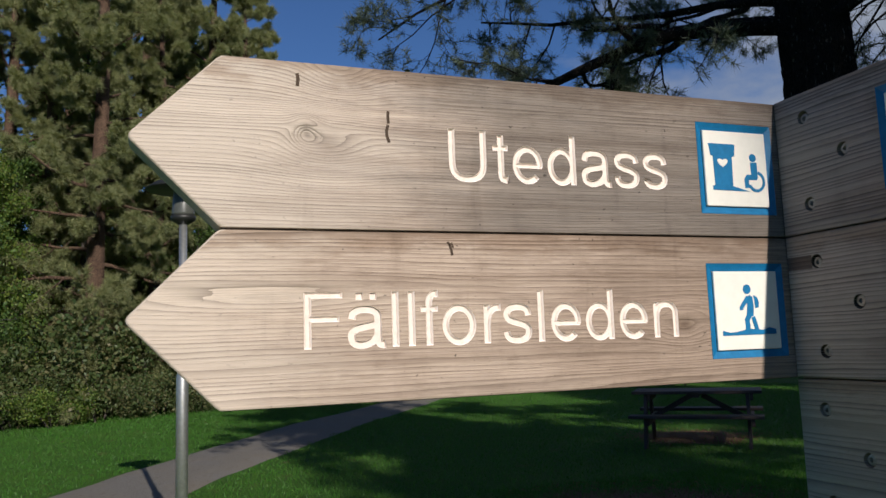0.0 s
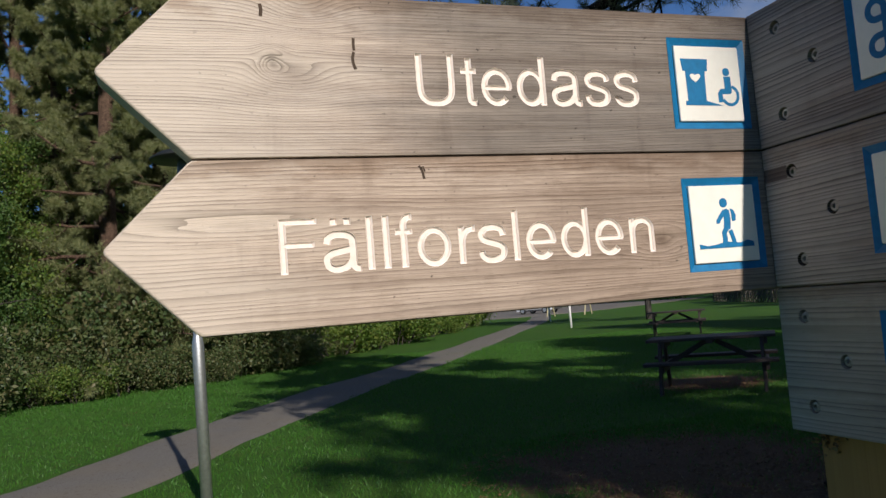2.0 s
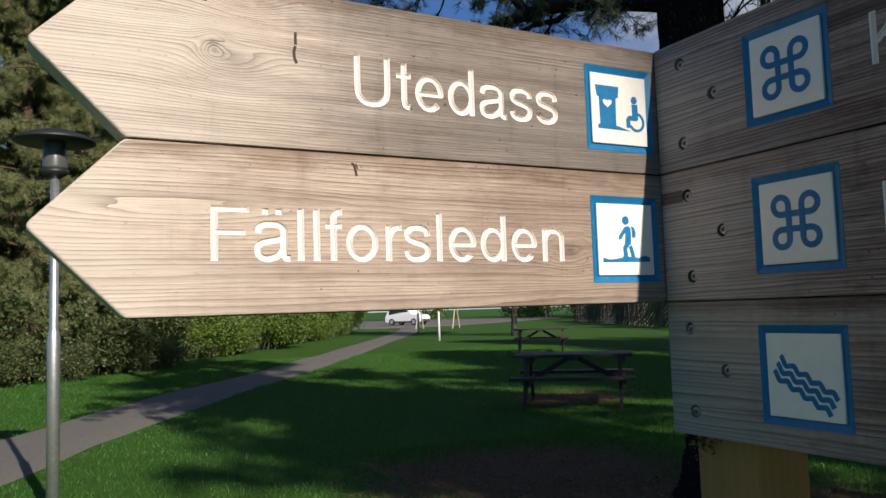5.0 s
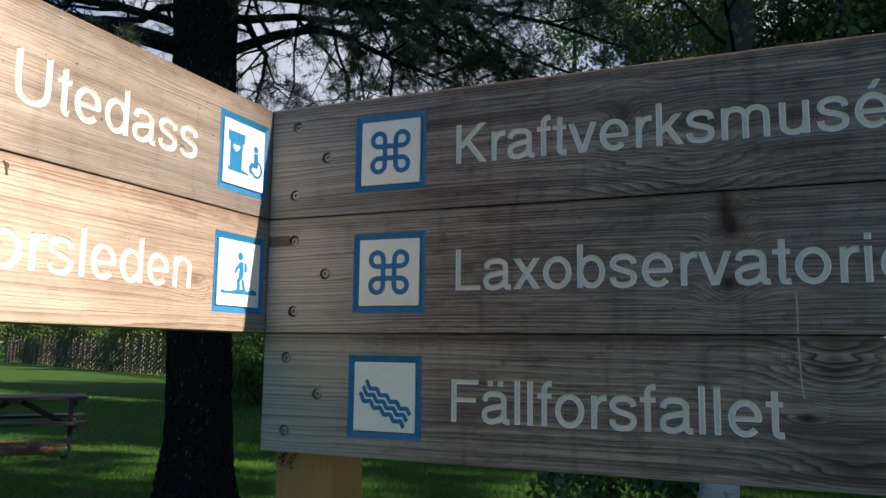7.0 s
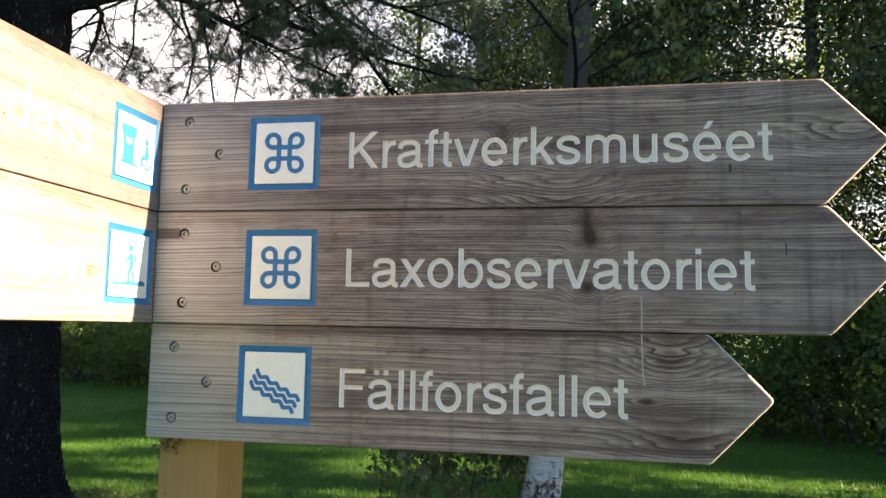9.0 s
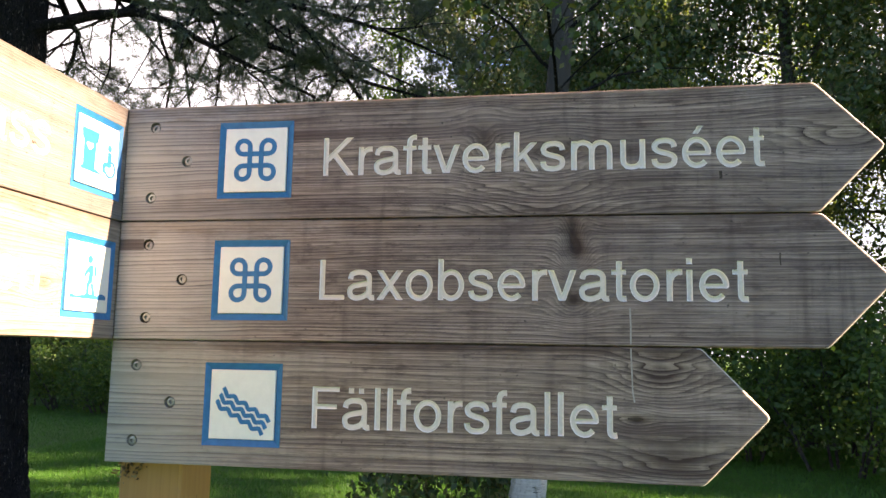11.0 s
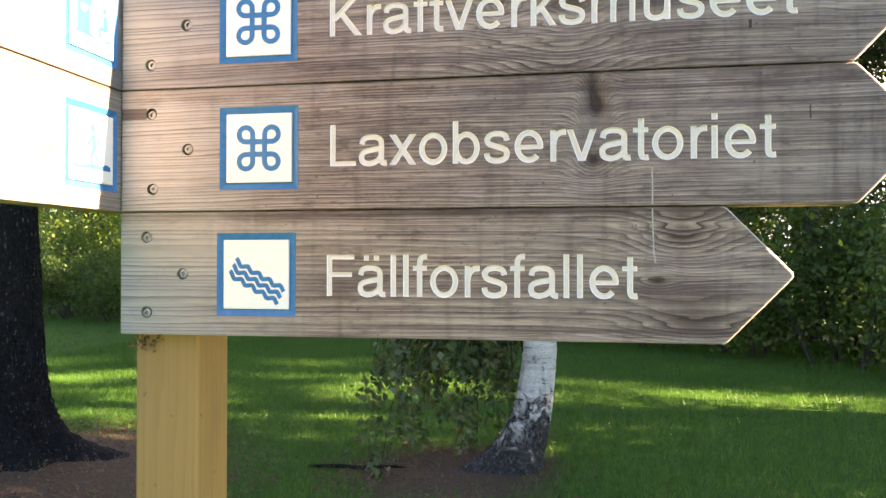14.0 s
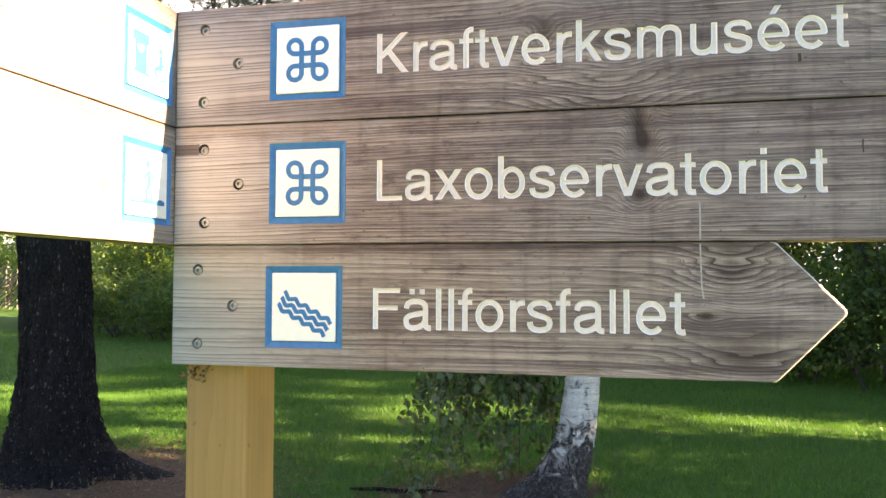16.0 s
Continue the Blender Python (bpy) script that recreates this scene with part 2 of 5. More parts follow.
def plain(name, col, rough=0.6, metal=0.0, var=0.15, scale=40.0, bump=0.0, spec=0.5):
    M = Mat(name, rough, metal, spec)
    n = M.noise(M.tc.outputs["Object"], scale, 6.0, 0.65)
    n2 = M.noise(M.tc.outputs["Object"], scale * 0.13, 3.0)
    lo = tuple(v * (1 - var) for v in col)
    hi = tuple(min(1, v * (1 + var)) for v in col)
    c = M.mix(M.ramp(n, (0.3, 0.0), (0.7, 1.0)), lo, hi)
    c = M.mix(M.ramp(n2, (0.35, 0.0), (0.75, 0.5)), c, lo)
    M.color(c)
    if bump:
        M.bump(n, bump, 0.004)
    return M.m


def letter_paint():
    """White paint with the groove's shading painted in: pale slanting walls, darker floor."""
    M = Mat("white_routed_paint", 0.6, 0, 0.2)
    x, y, z = M.sep(M.tc.outputs["Object"])
    n = M.noise(M.mapped((160, 160, 60)), 1.0, 5.0, 0.65)
    groove_shade = M.math("ADD", M.math("MULTIPLY", z, 1000.0), M.math("MULTIPLY", M.math("SUBTRACT", n, 0.5), 0.8))
    floor = M.mix(M.ramp(n, (0.3, 0.0), (0.7, 1.0)), (0.66, 0.57, 0.50), (0.78, 0.68, 0.605))
    M.color(M.mix(M.ramp(M.math("MULTIPLY_ADD", groove_shade, 0.25, 1.0), (0.36, 0.0), (0.62, 1.0)), floor, (0.90, 0.80, 0.725)))
    M.bump(n, 0.2, 0.002)
    return M.m


WHITE = letter_paint()
PANEL = plain("white_panel_paint", (0.76, 0.73, 0.65), 0.45, 0, 0.05, 60, 0.08)
BLUE = plain("blue_sign_paint", (0.005, 0.145, 0.315), 0.5, 0, 0.18, 90, 0.12, 0.3)
STEEL = plain("screw_steel", (0.34, 0.32, 0.29), 0.42, 0.6, 0.35, 300)
# dark lining paints the shade inside the screw holes; also colours the resin streaks
HOLE = plain("screw_hole_shade_and_resin", (0.06, 0.038, 0.024), 0.9, 0, 0.3, 200)
HOLE_PALE = plain("worn_screw_hole_wood", (0.24, 0.20, 0.165), 0.85, 0, 0.35, 200)
DRIP = plain("dried_paint_drip", (0.38, 0.325, 0.27), 0.6, 0, 0.25, 120)
GALV = plain("galvanised_steel", (0.50, 0.51, 0.50), 0.42, 0.85, 0.18, 30, 0.05)
LAMP_DARK = plain("dark_green_lamp_paint", (0.014, 0.015, 0.014), 0.5, 0, 0.2, 20)
LAMP_GLASS = plain("frosted_lamp_glass", (0.075, 0.08, 0.07), 0.35, 0, 0.1, 20)
TABLE_WOOD = plain("dark_stained_table_wood", (0.032, 0.022, 0.018), 0.65, 0, 0.35, 18, 0.3)
FENCE_WOOD = plain("grey_fence_wood", (0.12, 0.10, 0.082), 0.85, 0, 0.35, 12, 0.3)
CAR_WHITE = plain("white_car_paint", (0.78, 0.78, 0.78), 0.25, 0, 0.02, 4)
CAR_DARK = plain("dark_car_glass", (0.02, 0.025, 0.03), 0.08, 0, 0.05, 4)
CAR_GREY = plain("grey_car_plastic", (0.05, 0.05, 0.05), 0.6, 0, 0.1, 10)
RUBBER = plain("tyre_rubber", (0.02, 0.02, 0.02), 0.8, 0, 0.2, 30)
RIM = plain("silver_rim", (0.6, 0.6, 0.6), 0.35, 0.7, 0.1, 10)
EDGE = plain("pale_arrow_edge_wood", (0.56, 0.47, 0.37), 0.75, 0, 0.22, 160, 0.3)
POST_WHITE = plain("white_marker_paint", (0.75, 0.75, 0.72), 0.5, 0, 0.08, 10)
YELLOW = plain("yellow_painted_wood", (0.42, 0.37, 0.22), 0.6, 0, 0.1, 10)


def post_wood():
    M = Mat("pressure_treated_pine", 0.6, 0, 0.35)
    x, y, z = M.sep(M.tc.outputs["Object"])
    n = M.noise(M.mapped((14, 14, 0.7)), 1.0, 3.0)
    ring = M.math("FRACT", M.math("ADD", M.math("MULTIPLY", M.math("ADD", x, y), 55.0), M.math("MULTIPLY", n, 4.0)))
    fib = M.noise(M.mapped((320, 320, 5)), 1.0, 3.0)
    c = M.mix(M.math("MULTIPLY", M.math("POWER", ring, 3.0), 0.30), (0.39, 0.190, 0.060), (0.27, 0.118, 0.033))
    c = M.mix(M.ramp(fib, (0.45, 0.0), (0.8, 0.4)), c, (0.27, 0.132, 0.04))
    c = M.mix(M.ramp(M.noise(M.mapped((8, 8, 3)), 1.0, 5.0), (0.52, 0.0), (0.8, 0.5)), c, (0.17, 0.095, 0.036))
    spot = M.noise(M.mapped((60, 60, 40)), 1.0, 2.0)
    c = M.mix(M.ramp(spot, (0.70, 0.0), (0.76, 0.6)), c, (0.10, 0.06, 0.03))
    M.color(c)
    M.bump(fib, 0.25, 0.001)
    return M.m


POST_WOOD = post_wood()


def bark(name, a, b, crack, sx=14.0, sz=3.0, strength=0.9):
    M = Mat(name, 0.9, 0, 0.2)
    n = M.noise(M.mapped((sx, sx, sz)), 1.0, 6.0, 0.65, 0.6)
    v = M.nt.nodes.new("ShaderNodeTexVoronoi")
    v.feature = "DISTANCE_TO_EDGE"
    M.put(v.inputs["Vector"], M.mapped((sx * 1.3, sx * 1.3, sz * 1.3)))
    e = M.ramp(v.outputs["Distance"], (0.0, 0.0), (0.16, 1.0))
    c = M.mix(M.ramp(n, (0.3, 0.0), (0.7, 1.0)), a, b)
    c = M.mix(e, crack, c)
    M.color(c)
    M.bump(M.math("ADD", M.math("MULTIPLY", e, 0.7), n), strength, 0.03)
    return M.m


def pine_bark():
    """Dark plated bark with deep furrows and pale lichen flecks."""
    M = Mat("dark_pine_bark", 0.9, 0, 0.2)
    P = M.mapped((15, 15, 3.2))
    n = M.noise(P, 1.0, 7.0, 0.7, 0.8)
    v = M.nt.nodes.new("ShaderNodeTexVoronoi")
    v.feature = "DISTANCE_TO_EDGE"
    M.put(v.inputs["Vector"], M.mapped((22, 22, 5.0)))
    e = M.ramp(v.outputs["Distance"], (0.0, 0.0), (0.2, 1.0))
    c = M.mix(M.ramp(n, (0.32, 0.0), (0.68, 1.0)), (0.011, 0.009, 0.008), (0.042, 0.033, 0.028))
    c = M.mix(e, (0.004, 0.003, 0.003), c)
    fleck = M.noise(M.mapped((55, 55, 22), (4, 2, 7)), 1.0, 3.0, 0.6)
    c = M.mix(M.ramp(fleck, (0.62, 0.0), (0.68, 0.7)), c, (0.22, 0.21, 0.195))
    M.color(c)
    M.bump(M.math("ADD", M.math("MULTIPLY", e, 0.8), M.math("MULTIPLY", n, 1.4)), 1.0, 0.05)
    return M.m


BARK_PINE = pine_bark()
BARK_RED = bark("reddish_pine_bark", (0.11, 0.066, 0.045), (0.18, 0.115, 0.078), (0.04, 0.026, 0.02), 6, 2)
BARK_GREY = bark("grey_tree_bark", (0.075, 0.066, 0.055), (0.15, 0.135, 0.115), (0.03, 0.025, 0.022), 10, 3)


def birch_bark():
    """Grey-white paper bark with dark cross marks, turning to rough dark cork at the foot."""
    M = Mat("white_birch_bark", 0.75, 0, 0.25)
    x, y, z = M.sep(M.tc.outputs["Object"])
    n = M.noise(M.mapped((4, 4, 34)), 1.0, 5.0, 0.6)
    thin = M.noise(M.mapped((9, 9, 120), (2, 5, 1)), 1.0, 3.0, 0.6)
    m = M.noise(M.mapped((11, 11, 8), (3, 1, 0)), 1.0, 7.0, 0.72, 0.8)
    fine = M.noise(M.mapped((60, 60, 45)), 1.0, 5.0, 0.7)
    c = M.mix(M.ramp(n, (0.35, 0.0), (0.65, 1.0)), (0.62, 0.56, 0.485), (0.42, 0.375, 0.32))
    c = M.mix(M.ramp(fine, (0.5, 0.0), (0.7, 0.55)), c, (0.22, 0.20, 0.18))
    c = M.mix(M.ramp(thin, (0.62, 0.0), (0.67, 0.85)), c, (0.07, 0.06, 0.052))
    c = M.mix(M.ramp(n, (0.61, 0.0), (0.66, 0.95)), c, (0.05, 0.042, 0.036))
    foot = M.math("ADD", M.math("MULTIPLY_ADD", z, -1.6, 1.06), M.math("MULTIPLY", M.math("SUBTRACT", m, 0.5), 3.6))
    low = M.ramp(foot, (0.34, 0.0), (0.68, 1.0))
    cork = M.ramp(fine, (0.32, (0.009, 0.007, 0.006)), (0.52, (0.055, 0.046, 0.039)), (0.72, (0.20, 0.18, 0.16)))
    c = M.mix(low, c, cork)
    # shade on the upper trunk is painted in as near-black bark
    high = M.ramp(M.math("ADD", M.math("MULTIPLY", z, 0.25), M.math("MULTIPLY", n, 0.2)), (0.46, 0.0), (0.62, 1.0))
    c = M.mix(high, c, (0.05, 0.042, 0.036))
    M.color(c)
    M.bump(M.math("ADD", M.math("MULTIPLY", M.math("ADD", m, fine), M.math("ADD", low, 0.15)), M.math("MULTIPLY", n, 0.1)), 0.9, 0.03)
    return M.m


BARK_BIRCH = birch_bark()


def foliage(name, a, b, c3, trans=0.35):
    """Leaf colours by leaf; part of the light passes through the blade."""
    M = Mat(name, 0.5, 0, 0.35)
    r = M.island()
    c = M.ramp(r, (0.0, a), (0.55, b), (1.0, c3))
    M.color(c)
    tr = M.nt.nodes.new("ShaderNodeBsdfTranslucent")
    M.put(tr.inputs[0], M.mix(1.0, c, (1.25, 1.3, 0.55), "MULTIPLY"))
    ms = M.nt.nodes.new("ShaderNodeMixShader")
    ms.inputs[0].default_value = trans
    out = M.nt.nodes["Material Output"]
    M.nt.links.new(M.b.outputs[0], ms.inputs[1]); M.nt.links.new(tr.outputs[0], ms.inputs[2])
    M.nt.links.new(ms.outputs[0], out.inputs[0])
    return M.m


NEEDLE_NEAR = foliage("pine_needles_blue_green", (0.055, 0.078, 0.055), (0.080, 0.108, 0.072), (0.115, 0.125, 0.078), 0.25)
NEEDLE_FAR = foliage("pine_needles_olive", (0.13, 0.16, 0.075), (0.21, 0.235, 0.105), (0.30, 0.29, 0.145), 0.38)
SHRUB_OLIVE = foliage("olive_shrub_leaves", (0.045, 0.078, 0.026), (0.085, 0.118, 0.040), (0.15, 0.135, 0.062), 0.35)
LEAF_DARK = foliage("dark_green_leaves", (0.05, 0.105, 0.03), (0.08, 0.15, 0.038), (0.14, 0.20, 0.052), 0.5)
LEAF_LIGHT = foliage("light_green_leaves", (0.085, 0.16, 0.032), (0.14, 0.22, 0.045), (0.22, 0.25, 0.06), 0.5)
LEAF_BIRCH = foliage("birch_leaves", (0.040, 0.072, 0.028), (0.062, 0.102, 0.036), (0.14, 0.13, 0.05), 0.28)
GRASS = foliage("grass_blades", (0.038, 0.136, 0.014), (0.051, 0.172, 0.019), (0.078, 0.180, 0.027), 0.35)
LITTER = foliage("fallen_leaves_and_needles", (0.08, 0.040, 0.022), (0.15, 0.080, 0.042), (0.26, 0.18, 0.085), 0.1)


def ground_material():
    M = Mat("lawn_soil", 0.95, 0, 0.15)
    P = M.tc.outputs["Object"]
    n1 = M.noise(P, 0.45, 4.0)
    n2 = M.noise(P, 9.0, 6.0, 0.7)
    n3 = M.noise(P, 90.0, 4.0, 0.7)
    c = M.mix(M.ramp(n2, (0.3, 0.0), (0.7, 1.0)), (0.019, 0.068, 0.008), (0.034, 0.105, 0.012))
    c = M.mix(M.ramp(n3, (0.35, 0.0), (0.7, 0.6)), c, (0.06, 0.12, 0.015))
    c = M.mix(M.ramp(n1, (0.45, 0.0), (0.75, 0.35)), c, (0.07, 0.12, 0.017))
    bare = 0.0
    for cx, cy, r in BARE:
        d = M.nt.nodes.new("ShaderNodeVectorMath")
        d.operation = "DISTANCE"
        M.put(d.inputs[0], P)
        d.inputs[1].default_value = (cx, cy, 0)
        f = M.math("SUBTRACT", 1.0, M.math("DIVIDE", d.outputs["Value"], r))
        bare = M.math("MAXIMUM", bare, f)
    edge = M.math("ADD", bare, M.math("MULTIPLY", M.math("SUBTRACT", M.noise(P, 2.2, 6.0, 0.7), 0.5), 1.1))
    litter = M.mix(M.ramp(M.noise(P, 45, 5.0, 0.75), (0.3, 0.0), (0.7, 1.0)), (0.060, 0.034, 0.020), (0.175, 0.102, 0.058))
    c = M.mix(M.ramp(edge, (0.10, 0.0), (0.34, 1.0)), c, litter)
    M.color(c)
    M.bump(M.math("ADD", n3, n2), 0.6, 0.03)
    return M.m


PINE_AT, BIRCH_AT, LAMP_AT = (-2.92, 3.30), (0.36, 3.80), (-5.62, -0.66)
BARE = [(-4.7, 3.0, 1.7), (PINE_AT[0] + 0.2, PINE_AT[1] - 0.2, 1.6), (BIRCH_AT[0] - 0.4, BIRCH_AT[1] - 0.1, 0.85), (-9.0, 6.6, 1.1)]
SOIL = ground_material()


def path_material():
    M = Mat("grey_gravel_path", 0.9, 0, 0.2)
    P = M.tc.outputs["Object"]
    n = M.noise(P, 60.0, 6.0, 0.75)
    m = M.noise(P, 1.4, 4.0)
    c = M.mix(M.ramp(n, (0.3, 0.0), (0.7, 1.0)), (0.085, 0.079, 0.071), (0.215, 0.20, 0.178))
    c = M.mix(M.ramp(m, (0.4, 0.0), (0.7, 0.6)), c, (0.17, 0.145, 0.11))
    fallen = M.noise(P, 17.0, 4.0, 0.7)
    c = M.mix(M.ramp(fallen, (0.58, 0.0), (0.66, 0.6)), c, (0.075, 0.058, 0.036))
    M.color(c)
    M.bump(n, 0.6, 0.01)
    return M.m


GRAVEL = path_material()


# ---- builders ----
class Build:
    """Collects vertices and faces of one mesh."""

    def __init__(self):
        self.v, self.f = [], []

    def box(self, sx, sy, sz, m=None, bev=0.0):
        m = m or Matrix()
        b = min(bev, sx * 0.45, sy * 0.45, sz * 0.45)
        bm = bmesh.new()
        bmesh.ops.create_cube(bm, size=1.0, matrix=Matrix.Diagonal((sx, sy, sz, 1)))
        if b:
            bmesh.ops.bevel(bm, geom=bm.edges[:], offset=b, segments=1, affect="EDGES")
        n = len(self.v)
        bm.verts.index_update()
        self.v += [tuple(m @ v.co) for v in bm.verts]
        self.f += [[n + v.index for v in f.verts] for f in bm.faces]
        bm.free()
        return self

    def tube(self, pts, radii, seg=8, cap=True, wob=0.0, rng=None):
        n0 = len(self.v)
        pts = [Vector(p) for p in pts]
        side = Vector((1, 0, 0))
        for i, p in enumerate(pts):
            d = (pts[min(i + 1, len(pts) - 1)] - pts[max(i - 1, 0)]).normalized()
            side = side - d * side.dot(d)
            if side.length < 1e-3:
                side = d.orthogonal()
            side.normalize()
            up = d.cross(side)
            for k in range(seg):
                a = 2 * math.pi * k / seg
                r = radii[i] * (1 + (rng.uniform(-wob, wob) if rng else 0))
                self.v.append(tuple(p + side * (r * math.cos(a)) + up * (r * math.sin(a))))
        for i in range(len(pts) - 1):
            for k in range(seg):
                a, b = n0 + i * seg + k, n0 + i * seg + (k + 1) % seg
                self.f.append([a, b, b + seg, a + seg])
        if cap:
            self.f.append([n0 + k for k in reversed(range(seg))])
            self.f.append([n0 + (len(pts) - 1) * seg + k for k in range(seg)])
        return self

    def lathe(self, prof, seg=24, at=(0, 0, 0)):
        """Revolves (radius, z) rows round z."""
        n0 = len(self.v)
        for r, z in prof:
            for k in range(seg):
                a = 2 * math.pi * k / seg
                self.v.append((at[0] + r * math.cos(a), at[1] + r * math.sin(a), at[2] + z))
        for i in range(len(prof) - 1):
            for k in range(seg):
                a, b = n0 + i * seg + k, n0 + i * seg + (k + 1) % seg
                self.f.append([a, b, b + seg, a + seg])
        self.f.append([n0 + k for k in reversed(range(seg))])
        self.f.append([n0 + (len(prof) - 1) * seg + k for k in range(seg)])
        return self

    def prism(self, poly, z0, z1):
        """A flat outline (counter-clockwise) with thickness along z."""
        n0, n = len(self.v), len(poly)
        self.v += [(x, y, z0) for x, y in poly] + [(x, y, z1) for x, y in poly]
        self.f.append([n0 + i for i in reversed(range(n))])
        self.f.append([n0 + n + i for i in range(n)])
        for i in range(n):
            j = (i + 1) % n
            self.f.append([n0 + i, n0 + j, n0 + n + j, n0 + n + i])
        return self

    def stroke(self, pts, w, z0, z1, closed=False):
        """A ribbon of width w along a flat line, with thickness."""
        n = len(pts)
        L, R = [], []
        for i in range(n):
            a = Vector(pts[i - 1] if (i or closed) else pts[0])
            b = Vector(pts[(i + 1) % n] if (i < n - 1 or closed) else pts[-1])
            d = (b - a).normalized()
            nrm = Vector((-d.y, d.x)) * (w / 2)
            p = Vector(pts[i])
            L.append(p + nrm), R.append(p - nrm)
        n0 = len(self.v)
        for l, r in zip(L, R):
            self.v += [(l.x, l.y, z0), (r.x, r.y, z0), (r.x, r.y, z1), (l.x, l.y, z1)]
        for i in range(n if closed else n - 1):
            a, b = n0 + 4 * i, n0 + 4 * ((i + 1) % n)
            for k in range(4):
                self.f.append([a + k, a + (k + 1) % 4, b + (k + 1) % 4, b + k])
        if not closed:
            self.f.append([n0, n0 + 3, n0 + 2, n0 + 1])
            e = n0 + 4 * (n - 1)
            self.f.append([e, e + 1, e + 2, e + 3])
        return self

    def mesh(self, name, mat, smooth=False):
        me = bpy.data.meshes.new(name)
        me.from_pydata(self.v, [], self.f)
        me.materials.append(mat)
        bm = bmesh.new()
        bm.from_mesh(me)
        bmesh.ops.recalc_face_normals(bm, faces=bm.faces[:])
        bm.to_mesh(me)
        bm.free()
        if smooth:
            me.shade_smooth()
        return me


def part(name, build, mat, parent, label="", smooth=False, m=None):
    """One mesh object under a thing or under a part."""
    me = build if isinstance(build, bpy.types.Mesh) else build.mesh(name, mat, smooth)
    ob = new(name, me)
    ob.parent = parent
    if m is not None:
        ob.matrix_local = m
    return tagged(ob, label)


def thing(name, label, category, m=None, group="", kind="", data=None):
    ob = new(name, data)
    if m is not None:
        ob.matrix_world = m
    return tagged(ob, label, category, group, kind)


def flat_mesh(name, V, F, mat, corners):
    """A mesh from arrays: all faces have the same number of corners."""
    me = bpy.data.meshes.new(name)
    nf = len(F)
    me.vertices.add(len(V)); me.loops.add(nf * corners); me.polygons.add(nf)
    me.vertices.foreach_set("co", np.ascontiguousarray(V, dtype=np.float32).ravel())
    me.loops.foreach_set("vertex_index", np.ascontiguousarray(F, dtype=np.int32).ravel())
    me.polygons.foreach_set("loop_start", np.arange(0, nf * corners, corners, dtype=np.int32))
    me.update(calc_edges=True)
    me.materials.append(mat)
    return me


def unit(rng, n):
    d = rng.normal(size=(n, 3))
    return d / np.linalg.norm(d, axis=1, keepdims=True)


def leaf_mesh(name, P, size, rng, mat, aspect=0.62, hang=0.0):
    """Pointed leaves with a fold, one at each place of P."""
    P = np.asarray(P, float)
    n = len(P)
    a = unit(rng, n)
    a[:, 2] -= hang
    a /= np.linalg.norm(a, axis=1, keepdims=True)
    b = np.cross(a, unit(rng, n))
    b /= np.linalg.norm(b, axis=1, keepdims=True) + 1e-9
    c = np.cross(a, b)
    s = (size * rng.uniform(0.6, 1.3, n))[:, None]
    w = s * aspect * 0.5
    V = np.stack([P, P + a * s * 0.45 + b * w + c * w * 0.3, P + a * s, P + a * s * 0.45 - b * w + c * w * 0.3], 1).reshape(-1, 3)
    i = np.arange(n)[:, None] * 4
    F = np.concatenate([i + [0, 1, 2], i + [0, 2, 3]], 1).reshape(-1, 3)
    return flat_mesh(name, V, F, mat, 3)


def needle_mesh(name, P, D, k, length, width, rng, mat, spread=0.9):
    """Tufts of k needles at the places P, pointing along D."""
    P, D = np.repeat(np.asarray(P, float), k, 0), np.repeat(np.asarray(D, float), k, 0)
    n = len(P)
    a = D * rng.uniform(0.2, 1.0, (n, 1)) + unit(rng, n) * spread
    a /= np.linalg.norm(a, axis=1, keepdims=True)
    b = np.cross(a, unit(rng, n))
    b /= np.linalg.norm(b, axis=1, keepdims=True) + 1e-9
    L = (length * rng.uniform(0.6, 1.2, n))[:, None]
    P = P + D * rng.uniform(-0.5, 0.5, (n, 1)) * length
    V = np.stack([P - b * width * 0.5, P + b * width * 0.5, P + a * L], 1).reshape(-1, 3)
    return flat_mesh(name, V, np.arange(3 * n).reshape(-1, 3), mat, 3)


def wander(rng, start, d, length, steps, wob, pull, low=0.0):
    """A bending line from start along d; pull bends it up (+) or down (-)."""
    p, d = Vector(start), Vector(d).normalized()
    out = [p.copy()]
    for _ in range(steps):
        d = (d + Vector(rng.normal(size=3)) * wob + Vector((0, 0, pull))).normalized()
        if p.z < low and d.z < 0.15:
            d = Vector((d.x, d.y, 0.25)).normalized()
        p = p + d * (length / steps)
        out.append(p.copy())
    return out


